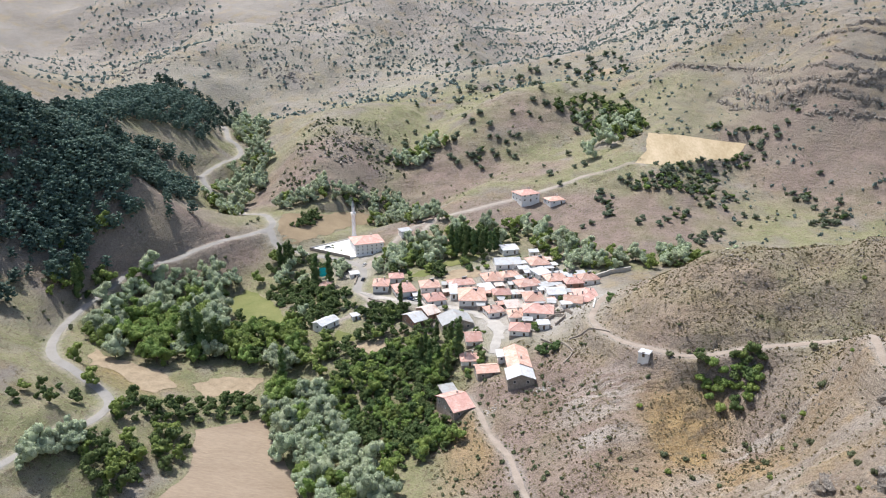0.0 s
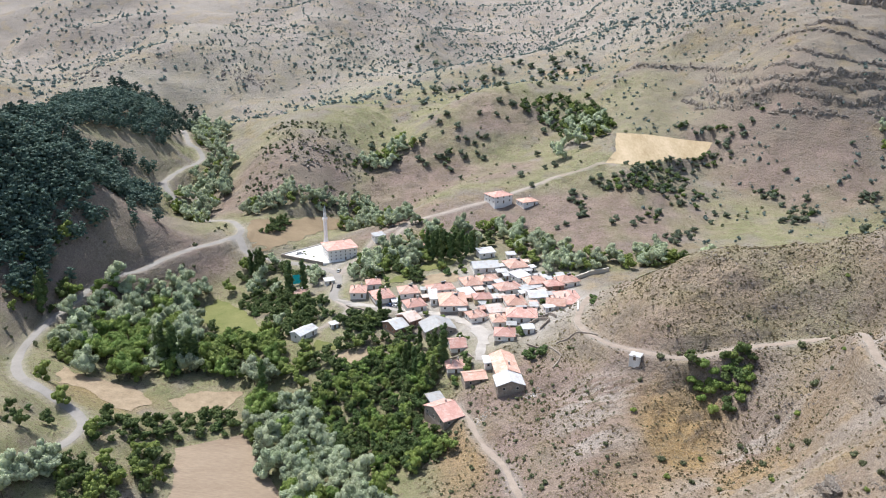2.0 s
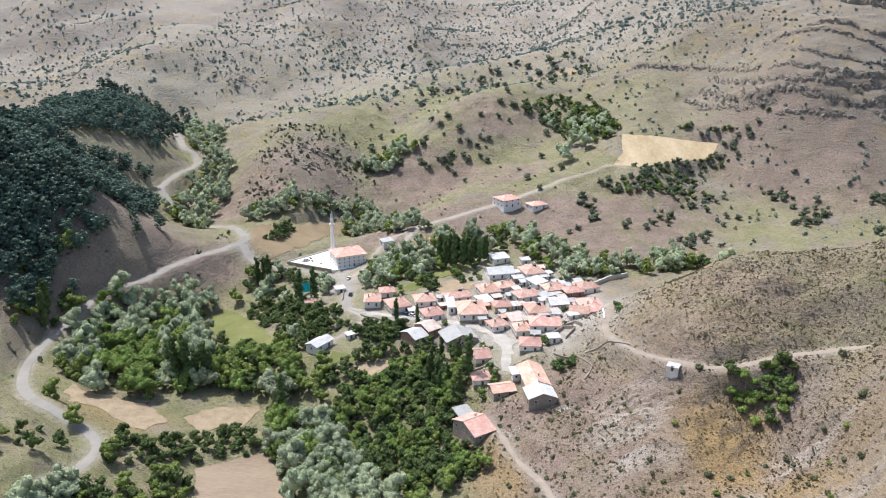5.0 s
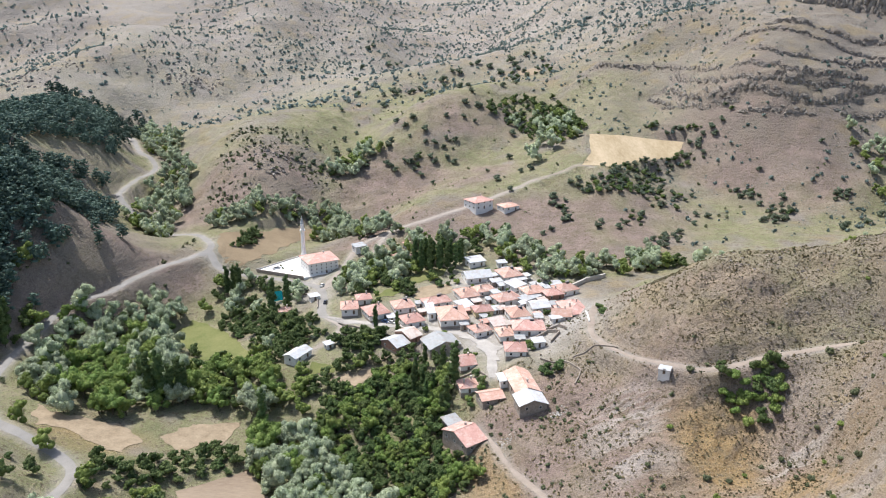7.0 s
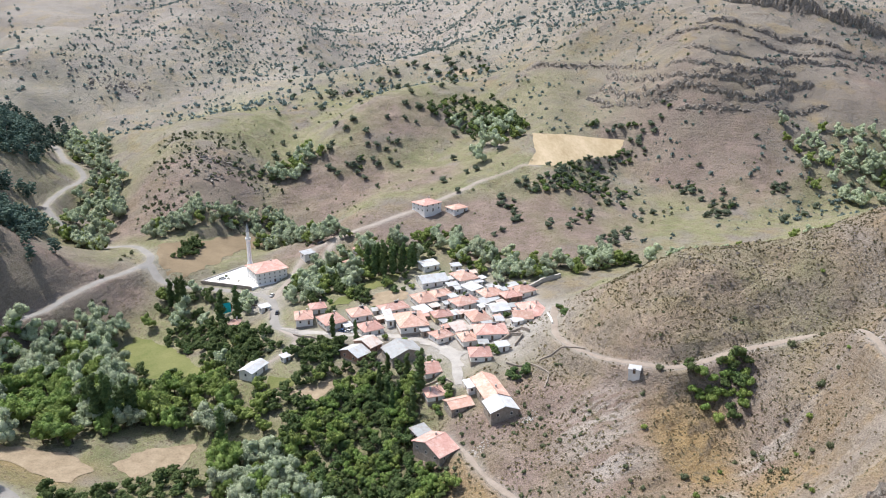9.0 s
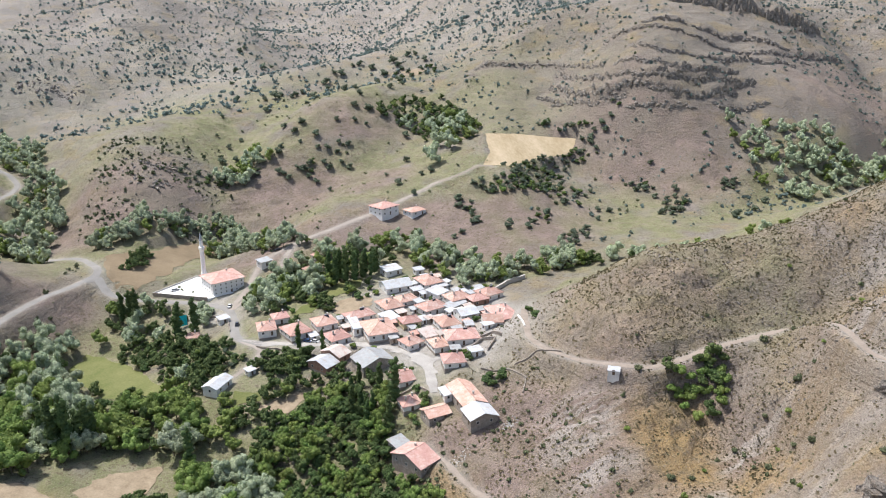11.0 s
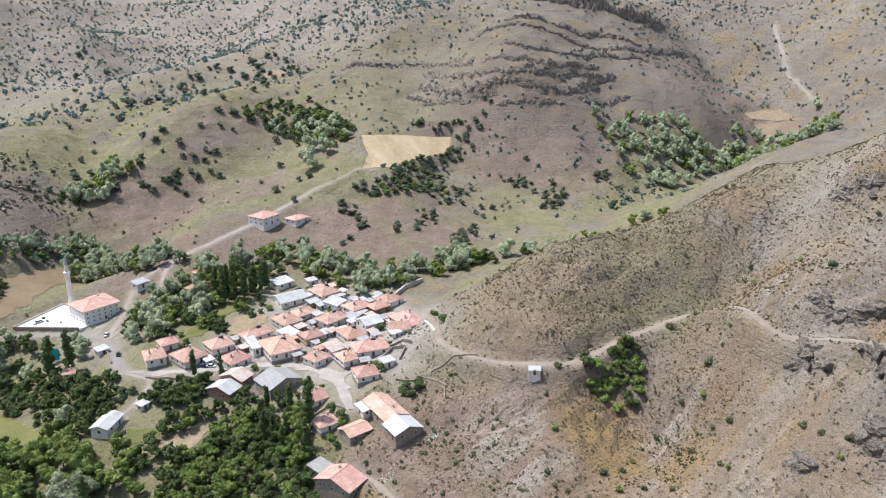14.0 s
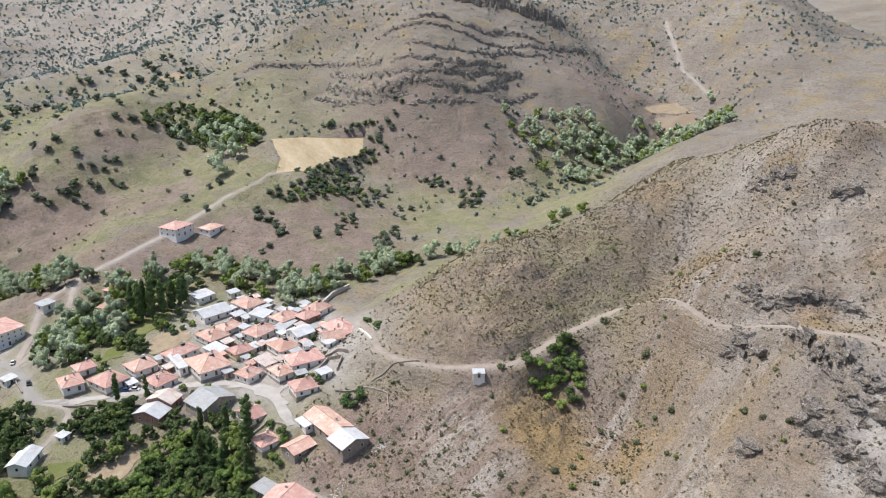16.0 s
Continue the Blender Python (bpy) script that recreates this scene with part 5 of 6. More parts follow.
breed("orchard_broad", "fruit_tree", "small dark orchard tree", 4.2, 300, 0.25, M_broad, 0.12, 3)
breed("thorn_broad", "thorn_tree", "rounded grey-green thorn tree on dry pasture", 3.9, 240, 0.3, M_thorn, 0.12, 3)
TREE_SPOTS = []
MODELS, COUNT, SPARE = {}, {}, {}
dice = random.Random(11)


def plant(kind, x, y, scale=1.0, group=""):
    pick = dice.randrange(len(KINDS[kind]))
    m = Matrix.Translation((x, y, float(ground(x, y)) - 0.1)) @ Matrix.Rotation(dice.random() * 6.3, 4, "Z")
    s = scale * dice.uniform(0.82, 1.2)
    name = KINDS[kind][pick][0]
    COUNT[name] = COUNT.get(name, 0) + 1
    if COUNT[name] > 300:
        SPARE.setdefault(kind, []).append((x, y, s))
        return None
    if (kind, pick) not in MODELS:
        name, label, trunk, crown, _, _ = KINDS[kind][pick]
        t = new(name)
        t.empty_display_size = 0.3
        tagged(t, label, "shrub" if name == "shrub" else "tree", group)
        put("trunk", trunk, t)
        put("crown", crown, t)
        MODELS[(kind, pick)] = t
        t.matrix_basis = m @ Matrix.Diagonal((s, s, s * dice.uniform(0.9, 1.1), 1))
    else:
        src = MODELS[(kind, pick)]
        t = copy_thing(src, m)
        t.scale = (s, s, s * dice.uniform(0.9, 1.1))
        if group:
            t["group"] = group
    TREE_SPOTS.append((x, y))
    return t


def free(x, y, gap=1.5, plots=True):
    """Off the roads, the buildings and the worked plots."""
    for half, line, z in road_lines.values():
        if np.min(np.hypot(line[:, 0] - x, line[:, 1] - y)) < half + gap:
            return False
    if any(math.hypot(x - a, y - b) < r + gap * 0.6 for a, b, r in BUILT):
        return False
    return not plots or not any(inside(x, y, f) for f in [q[1] for q in FIELDS] + OPEN_GROUND)


def grove(corners, mix, gap, scale=1.0, group="", chance=1.0, plots=True):
    """Trees at irregular spacing inside a plot."""
    xs, ys = [c[0] for c in corners], [c[1] for c in corners]
    y = min(ys)
    while y < max(ys):
        x = min(xs)
        while x < max(xs):
            px, py = x + dice.uniform(-0.42, 0.42) * gap, y + dice.uniform(-0.42, 0.42) * gap
            if dice.random() < chance and inside(px, py, corners) and free(px, py, 1.5, plots):
                kind = dice.choice(mix)
                if kind == "willow" and any(inside(px, py, q) for q in GREEN_STANDS):
                    kind = "bright_broad"
                plant(kind, px, py, scale * (1.25 if kind == "bright_broad" and group.startswith("willow") else 1.0), group)
            x += gap
        y += gap * 0.87


GREEN_STANDS = [[(-161, 362), (-156, 376), (-144, 384), (-130, 347), (-126, 324), (-139, 317)],
                [(-112, 368), (-102, 382), (-88, 378), (-62, 350), (-63, 332), (-81, 327), (-101, 328)], [(-85, 321), (-73, 324), (-65, 304), (-73, 293)]]
W_, B_, G_, P_, O_, T_ = "willow", "broad", "bright_broad", "poplar", "orchard_broad", "thorn_broad"
grove([(-173, 343), (-178, 382), (-167, 411), (-132, 444), (-120, 437), (-126, 420), (-111, 374), (-90, 362), (-63, 352), (-62, 326), (-80, 325), (-106, 333),
       (-127, 326), (-149, 323), (-165, 330)], [W_, W_, W_, W_, W_, W_, B_, G_], 7.3, 1.0, "willow belt along the stream")
grove([(-80, 310), (-68, 318), (-48, 300), (-37, 272), (-17, 242), (-15, 225), (-40, 225), (-60, 257), (-72, 286)], [W_, W_, W_, G_], 6.4, 0.95, "willow belt along the stream")
grove([(-57, 313), (-39, 331), (-24, 333), (-12, 345), (2, 334), (4, 310), (-1, 300), (-2, 285), (4, 270), (8, 262), (-14, 248), (-33, 271), (-48, 300)], [B_, B_, B_, B_, G_, G_, O_], 4.2, 0.78, "dark grove below the village")
grove([(-136, 285), (-87, 309), (-78, 293), (-103, 279), (-129, 267)], [O_, O_, B_], 5.2, 0.9, "orchard trees")
grove([(-130, 250), (-104, 276), (-98, 263), (-103, 244), (-110, 232), (-122, 229)], [B_, B_, G_], 6.0, 0.95, "roadside trees")
grove([(-166, 262), (-151, 292), (-143, 279), (-148, 263), (-163, 256)], [O_, B_], 5.5, 0.8, "roadside trees", 0.7)
grove([(-150, 226), (-146, 250), (-137, 258), (-131, 246), (-142, 228)], [W_], 6.0, 0.85, "roadside willows", 0.8)
grove([(-33, 464), (6, 485), (43, 483), (65, 491), (78, 463), (102, 424), (143, 428), (150, 405), (105, 402), (71, 426), (44, 454), (6, 444), (-14, 421), (-34, 427)],
      [W_, W_, B_, G_, G_], 7.2, 0.9, "trees along the stream behind the village", 0.85)
grove([(-125, 546), (-110, 557), (-38, 596), (2, 514), (13, 486), (-16, 496), (-61, 552), (-77, 557), (-105, 535)], [W_, W_, W_, G_], 7.2, 0.9, "trees behind the mosque", 0.9)
grove([(-176, 560), (-176, 683), (-222, 800), (-205, 820), (-165, 740), (-140, 620), (-145, 560)], [W_, W_, W_, W_, G_], 9.0, 0.95, "trees of the side valley", 0.85)
grove([(-116, 420), (-79, 432), (-58, 401), (-51, 371), (-64, 363), (-75, 359)], [O_, O_, O_, B_], 5.4, 0.9, "orchard trees", 0.8)
grove([(335, 548), (404, 518), (424, 483), (350, 463), (322, 494)], [W_, W_, W_, T_, G_], 8.5, 0.85, "trees in the eastern valley", 0.6)
grove([(423, 500), (500, 530), (560, 500), (533, 470), (489, 445), (420, 470)], [W_, W_, G_], 10.0, 0.9, "trees in the eastern valley", 0.75)
grove([(115, 690), (165, 695), (162, 614), (136, 599), (122, 660)], [B_, G_, W_], 8.0, 0.9, "copse above the wheat field", 0.8)
grove([(150, 550), (207, 567), (240, 577), (238, 562), (193, 552), (156, 541)], [T_, T_, O_, "shrub"], 5.0, 1.0, "hedge below the wheat field", 0.8)
grove([(121, 538), (174, 528), (210, 524), (203, 512), (155, 512), (118, 527)], [T_, T_, O_, "shrub_green"], 5.6, 1.0, "hedge trees", 0.75)
grove([(97, 273), (116, 272), (122, 265), (114, 254), (106, 249), (98, 256), (96, 266)], ["shrub_green", "shrub_green", "shrub_green", "orchard_broad"], 3.1, 1.2, "green shrubs in the gully", 0.66)
grove([(-102, 504), (-94, 526), (-87, 535), (-85, 522), (-99, 496)], [O_, B_], 4.2, 0.9, "hedge in the dry field", 1.0, False)
grove([(-105, 450), (-60, 446), (-56, 430), (-100, 425)], [W_, B_, O_], 6.6, 0.85, "trees beside the mosque road", 0.8)
grove([(-34, 455), (-14, 470), (2, 462), (-6, 425), (-30, 415), (-44, 425)], [W_, B_], 7.0, 0.9, "trees beside the mosque", 0.75)
grove([(-50, 392), (-36, 384), (-14, 366), (-18, 352), (-48, 372)], [O_, B_], 5.2, 0.85, "garden trees", 0.8)
grove([(-58, 402), (-51, 398), (-50, 384), (-40, 378), (-30, 378), (-18, 368), (-26, 358), (-38, 360), (-48, 377), (-60, 374), (-76, 386), (-72, 404)], [O_, O_, T_, B_], 4.4, 0.9, "orchard trees", 0.85)
grove([(-92, 420), (-62, 418), (-58, 400), (-72, 392), (-95, 402)], [O_, O_, B_], 4.6, 0.9, "orchard trees", 0.8)
grove([(-26, 358), (-16, 352), (14, 341), (12, 330), (-6, 336), (-26, 346)], [O_, O_, "shrub_green", B_], 3.8, 0.72, "low trees under the barns", 0.75, False)
grove([(-138, 538), (-164, 562), (-181, 576), (-178, 565), (-162, 547), (-142, 530)], [G_, W_], 5.0, 0.9, "roadside trees", 0.9, False)
grove([(-147, 240), (-144, 257), (-135, 263), (-131, 249), (-138, 236), (-143, 231)], [W_], 5.5, 0.8, "roadside willows", 0.9)
grove([(10, 328), (28, 318), (22, 296), (8, 300)], [O_, "shrub_green"], 4.4, 0.9, "garden trees", 0.6)
grove([(-62, 350), (-18, 355), (-12, 345), (-30, 328), (-58, 326)], [B_, B_, O_, G_], 4.8, 0.85, "garden trees", 0.75)
grove([(-205, 395), (-188, 420), (-178, 404), (-186, 370), (-200, 350)], [B_, G_], 7.0, 0.9, "roadside trees", 0.6)
grove([(-105, 470), (-60, 455), (-58, 440), (-108, 452)], [W_, B_], 7.0, 0.9, "trees beside the mosque road", 0.7)
grove([(-112, 400), (-60, 400), (-50, 372), (-78, 345), (-112, 372)], [W_, B_, O_, G_], 8.0, 0.85, "trees beside the meadow", 0.45)
grove([(-24, 352), (-4, 345), (0, 336), (-14, 344)], [B_, W_], 5.0, 0.8, "garden trees", 0.8)
grove([(-30, 424), (2, 440), (30, 432), (22, 410), (-16, 405)], [W_, B_, O_, G_], 7.4, 0.8, "trees behind the western houses", 0.55)
grove([(-32, 372), (-16, 366), (-4, 352), (-2, 342), (-20, 350), (-36, 362)], [B_, B_, G_, O_], 4.6, 0.85, "dark trees below the street", 0.85)
grove([(-2, 342), (10, 342), (14, 334), (10, 322), (0, 326)], [B_, G_], 4.6, 0.8, "dark trees below the street", 0.7)
grove([(10, 322), (22, 312), (20, 300), (10, 306)], [B_, "shrub_green"], 4.0, 0.8, "garden trees", 0.7)
grove([(-2, 402), (24, 412), (30, 428), (12, 430), (-14, 420)], [O_, B_], 5.0, 0.85, "trees behind the western houses", 0.5)
grove([(60, 430), (100, 415), (100, 405), (70, 408)], [B_, G_, W_], 6.0, 0.8, "trees behind the village", 0.7)
yards = random.Random(8)
bushes = 0
for _ in range(700):
    x, y = yards.uniform(-34, 84), yards.uniform(322, 432)
    near = min(math.hypot(x - a, y - b) - r for a, b, r in BUILT)
    if bushes < 48 and 0.2 < near < 5.0 and free(x, y, 1.2):
        plant(yards.choice([O_, "shrub_green", "shrub"]), x, y, yards.uniform(0.55, 0.95), "bushes in the village yards")
        bushes += 1
POPLARS = [(5, 441), (10, 446), (16, 447), (21, 447), (26, 445), (31, 444), (14, 441), (33, 447), (24, 443), (-125, 344), (-119, 341), (-107, 341), (-94, 449), (-189, 374), (-6, 312), (-1, 303), (-3, 338), (7, 318), (-121, 338), (-116, 337), (-112, 338), (-109, 340), (-74, 422), (-66, 423), (-101, 455), (-97, 453), (-189, 379), (-10, 321), (-6, 322),
           (-2, 319), (2, 309), (-8, 330), (4, 330), (-73, 317), (8, 437), (13, 436), (18, 436), (23, 438), (28, 440), (20, 442), (11, 442), (-22, 376), (-12, 371)]
for x, y in POPLARS:
    plant("poplar", x, y, 0.5 if y in (376, 371) else (1.12 if y in (422, 424, 423) else 0.62 if -12 < x < 6 and y < 340 else 0.95 if y < 400 else 0.8), "poplars")
for x, y, s in ((-162, 310, 1.1), (-147, 291, 0.9), (-128, 271, 0.95), (-162, 268, 0.7), (-129, 243, 0.9)):
    plant("bright_broad", x, y, s, "single trees by the road")
for x, y, s in ((-96, 339, 1.45), (-139, 337, 1.35), (-70, 334, 1.3), (-180, 392, 1.25), (-57, 321, 1.2), (-105, 460, 1.25), (-111, 438, 0.8), (-33, 441, 1.2), (-90, 345, 1.2), (-133, 341, 1.2), (-64, 330, 1.1)):
    plant("bright_broad", x, y, s, "large rounded trees among the willows")
CLUMPS = [[(104, 526), (110, 526), (110, 486), (104, 486)], [(83, 476), (111, 491), (135, 479), (133, 475), (111, 485), (85, 471)], [(128, 533), (146, 520), (182, 507), (210, 492), (208, 486), (180, 500), (144, 513), (126, 527)],
          [(238, 578), (260, 586), (266, 600), (272, 598), (264, 580), (240, 572)], [(238, 529), (257, 516), (245, 506), (234, 515)], [(247, 503), (271, 502), (258, 473), (230, 455), (232, 480)], [(141, 488), (165, 503), (154, 473), (135, 467)],
          [(151, 455), (185, 483), (175, 456), (154, 437)], [(110, 538), (118, 513), (110, 487), (104, 510)], [(129, 525), (180, 555), (201, 547), (181, 518), (153, 514)],
          [(292, 505), (308, 492), (300, 475), (288, 490)], [(216, 585), (244, 580), (236, 565), (219, 564)], [(146, 822), (188, 817), (191, 788), (150, 791)],
          [(207, 617), (243, 595), (247, 576), (205, 603)], [(20, 640), (60, 655), (64, 640), (24, 628)], [(-60, 650), (-20, 660), (-30, 630), (-70, 640)]]
for ring in CLUMPS:
    grove(ring, [T_, T_, T_, O_, "shrub"], 5.6, 1.1, "clumps of small trees on the pasture", 0.55)
for x, y in ((123, 607), (111, 582), (129, 595), (140, 632)):
    plant("willow", x, y, 1.25, "willows above the wheat field")
grove([(95, 694), (125, 722), (151, 712), (163, 693), (170, 664), (149, 618), (132, 656), (108, 676)], [O_, O_, T_, B_], 6.0, 1.0, "orchard copse above the wheat field", 0.8)
grove([(-45, 640), (-10, 668), (6, 655), (-20, 625)], [W_, W_, G_], 7.5, 0.9, "willows in a hollow of the pasture", 0.8)
grove([(344, 549), (374, 524), (407, 512), (438, 496), (415, 470), (392, 465), (356, 492), (337, 524)], [W_, W_, W_, G_, T_], 8.5, 0.85, "trees in the eastern valley", 0.55)
grove([(436, 503), (518, 504), (524, 461), (479, 425), (440, 440), (420, 470)], [W_, W_, W_, G_, G_], 8.0, 0.9, "willow belt of the eastern valley", 0.8)
grove([(113, 722), (166, 714), (167, 616), (145, 590), (121, 687)], [B_, G_, G_, O_], 8.0, 0.75, "orchard copse above the wheat field", 0.5)
grove([(150, 375), (176, 412), (255, 385), (262, 372), (190, 360)], [W_, G_, "shrub_green"], 9.0, 0.75, "trees along the stream behind the hill", 0.5)
grove([(100, 428), (128, 424), (160, 414), (178, 414), (172, 402), (120, 408)], [W_, B_, G_], 7.0, 0.9, "trees along the stream behind the hill", 0.7)
for x, y in ((42, 308), (45, 311), (48, 306), (44, 305), (82, 354), (79, 340), (38, 336), (15, 415), (50, 309)):
    plant("orchard_broad", x, y, 1.0, "bushes at the village edge")
HILL_BUSHES = [(72, 252), (78, 265), (107, 222), (122, 232), (119, 239), (106, 237), (90, 232), (76, 231), (83, 229), (75, 222), (82, 218), (89, 213), (99, 201), (116, 222),
               (118, 217), (114, 226), (115, 189), (113, 182), (109, 173), (113, 174), (128, 188), (180, 242), (169, 222), (152, 246), (175, 257), (176, 262), (182, 265),
               (138, 237), (134, 236), (130, 238), (160, 262), (149, 262), (140, 267), (165, 285), (87, 270)]
for k, (x, y) in enumerate(HILL_BUSHES):
    plant("shrub" if k % 3 else "shrub_green", x, y, 0.75 + 0.5 * ((k * 7) % 5) / 5 if k % 3 else 0.62, "bushes on the dry hillside")
MEADOW_TREES = [(-14, 709), (-22, 671), (-14, 664), (-4, 659), (-33, 669), (-33, 712), (-25, 695), (19, 687), (25, 672), (32, 677), (27, 660), (12, 661), (9, 654), (39, 651), (46, 648), (56, 651), (63, 649), (40, 661), 
                (60, 676), (75, 676), (84, 674), (41, 637), (44, 631), (54, 634), (59, 629), (20, 636), (24, 634), (30, 638), (9, 631), (6, 635), (12, 627), (27, 626), (31, 619), (38, 602), (-10, 645), (-10, 638), 
                (100, 613), (105, 569), (98, 569), (79, 562), (78, 591), (134, 672), (114, 661)]
UPPER_TREES = [(17, 766), (14, 763), (27, 794), (33, 800), (17, 792), (45, 728), (47, 800), (54, 804), (43, 795), (61, 784), (91, 833), (98, 830), (79, 816), (78, 804), (90, 782), (90, 735), (89, 715), (132, 842), 
               (114, 851), (122, 853), (181, 1062), (126, 796), (138, 816), (123, 741), (139, 765), (138, 751), (156, 829), (155, 843), (157, 820), (160, 807), (182, 854), (173, 851), (185, 831), (92, 692), (91, 694), (80, 697), 
               (6, 965), (17, 1019), (23, 1027), (39, 987), (51, 1006), (-6, 874), (-8, 798), (-25, 752)]
EAST_TREES = [(83, 538), (30, 458), (112, 503), (109, 489), (124, 474), (190, 478), (240, 512), (252, 510), (259, 482), (275, 448), (298, 458), (315, 469), (311, 536),
              (264, 533), (264, 501), (303, 489), (297, 491), (233, 471), (243, 473)]
for k, (x, y) in enumerate(MEADOW_TREES + EAST_TREES):
    plant("thorn_broad", x, y, 1.0 + 0.45 * ((k * 7) % 5) / 4, "single trees on the pasture")
for k, (x, y) in enumerate(UPPER_TREES):
    plant("thorn_broad", x, y, 1.2 + 0.6 * ((k * 7) % 5) / 4, "trees on the upper pasture")
LOWER_PINES = [(-209, 377), (-196, 384), (-193, 406), (-197, 420), (-191, 434), (-186, 455), (-190, 524), (-206, 557), (-226, 527), (-250, 470), (-240, 400)]
grove(LOWER_PINES, ["pine"], 5.8, 1.0, "pine forest on the mountain")
for x, y in ((-168, 460), (-197, 588), (-177, 441), (-158, 472), (-193, 395), (-183, 399), (-160, 480), (-172, 470), (-165, 452)):
    plant("pine", x, y, 0.85, "single pines on the bank")
grove([(-218, 416), (-208, 430), (-195, 440), (-184, 445), (-177, 440), (-182, 419), (-192, 406), (-190, 396), (-194, 379), (-200, 358)], ["pine"], 5.6, 1.0, "pine forest on the mountain", 0.9)
PINES = [(-248, 442), (-275, 640), (-279, 800), (-233, 774), (-190, 610), (-206, 572), (-232, 545), (-228, 500), (-204, 545), (-184, 565), (-165, 490), (-187, 450), (-196, 411), (-203, 385), (-226, 368)]
grove(PINES, ["pine"], 6.0, 1.0, "pine forest on the mountain")


ROCKS = []


def joined(name, kind_list, spots, material, label, category):
    """Many like things, too many to count, as one mesh."""
    vs, qs, base = [], [], 0
    rng = np.random.RandomState(5)
    for x, y, s in spots:
        verts, quads = kind_list[rng.randint(len(kind_list))]
        a = rng.rand() * 6.3
        c, n = math.cos(a), math.sin(a)
        k = s * np.array([1, 1, rng.uniform(0.8, 1.15)])
        p = verts * k
        p = np.stack([p[:, 0] * c - p[:, 1] * n + x, p[:, 0] * n + p[:, 1] * c + y, p[:, 2] + float(ground(x, y)) - 0.1], 1)
        vs.append(p)
        qs.append(quads + base)
        base += len(verts)
    me = mesh_of(name, np.concatenate(vs), np.concatenate(qs), material, kind_list is ROCKS)
    return tagged(new(name, me), label, category, kind="stuff")


def scatter(n, x0, x1, y0, y1, size, seed, clump=28.0, cut=0.5, test=None):
    """Places for shrubs, thicker in some patches than in others."""
    rng = np.random.RandomState(seed)
    out = []
    x, y = rng.uniform(x0, x1, n), rng.uniform(y0, y1, n)
    keep = (patches(x, y, clump, seed % 8) * 0.7 + rng.rand(n) * 0.5) > cut
    for a, b in zip(x[keep], y[keep]):
        if (test is None or test(a, b)) and free(a, b, 0.5):
            out.append((a, b, size * (0.4 + 1.15 * rng.rand() ** 2.2)))
    return out


def shrub_model(k, count, leaf, lumps=4):
    return crown_mesh(masses("shrub", k)[:lumps], count, leaf, None, k, 0.8)


for kind, spots in SPARE.items():
    models = [k[4] for k in KINDS[kind]]
    joined(KINDS[kind][0][0].replace("tree", "wood"), models, spots, KINDS[kind][0][5], KINDS[kind][0][1].replace("with", "wood with"), "wood")
near_shrubs = [shrub_model(k, 60, 0.2) for k in range(5)]
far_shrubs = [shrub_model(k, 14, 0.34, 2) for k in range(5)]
pines_far = [crown_mesh(masses("pine", k), 60, 0.07, None, k, 0.8) for k in range(4)]


def on_valley(a, b):
    return -60 < a < 110 and 360 < b < 490 or -185 < a < 20 and 230 < b < 470


joined("hillside_shrubs", near_shrubs, scatter(500, 60, 330, 110, 380, 1.2, 1, 22, 0.66), M_shrub, "scattered low shrubs on the dry near hill", "shrubs")
joined("pasture_shrubs", far_shrubs, scatter(1500, -120, 330, 450, 800, 1.7, 2, 34, 0.7, lambda a, b: not on_valley(a, b)), M_shrub, "dark shrubs scattered over the pastures", "shrubs")
joined("mountain_shrubs", far_shrubs, scatter(8000, 150, 720, 440, 1150, 2.2, 3, 45, 0.58), M_hazed_scrub, "shrubs over the table mountain, haze put into their grey-green", "shrubs")
joined("distant_shrubs", far_shrubs, scatter(15000, -560, 520, 760, 1500, 2.9, 4, 70, 0.56), M_hazed_scrub, "scrub over the distant slopes, grey-green paled for haze", "shrubs")
joined("dense_scrub", far_shrubs, scatter(6000, -230, 260, 900, 1290, 2.2, 1, 90, 0.52), M_hazed_scrub, "dense scrub on a distant slope, turned blue-green for haze", "shrubs")
joined("eastern_scrub", far_shrubs, scatter(5200, 470, 980, 400, 1000, 2.1, 6, 50, 0.52), M_hazed_scrub, "scrub on the eastern slopes, grey-green paled for haze", "shrubs")
joined("spur_shrubs", far_shrubs, scatter(900, -130, -30, 560, 690, 2.0, 3, 20, 0.55), M_shrub, "low dark shrubs on the rocky spur", "shrubs")
joined("bank_shrubs", near_shrubs, scatter(420, -4, 62, 212, 300, 1.3, 4, 12, 0.55), M_shrub, "low bushes on the bank below the village", "shrubs")
joined("western_shrubs", far_shrubs, scatter(420, -230, -100, 330, 560, 2.2, 5, 25, 0.6), M_shrub, "bushes on the western bank", "shrubs")
joined("distant_pines", pines_far, scatter(3600, -430, -205, 300, 830, 10.0, 6, 60, 0.3, lambda a, b: (a > -300 or b < 640) and not inside(a, b, PINES) and not inside(a, b, LOWER_PINES)), M_hazed_pine, "dark pine forest over the mountain", "forest")


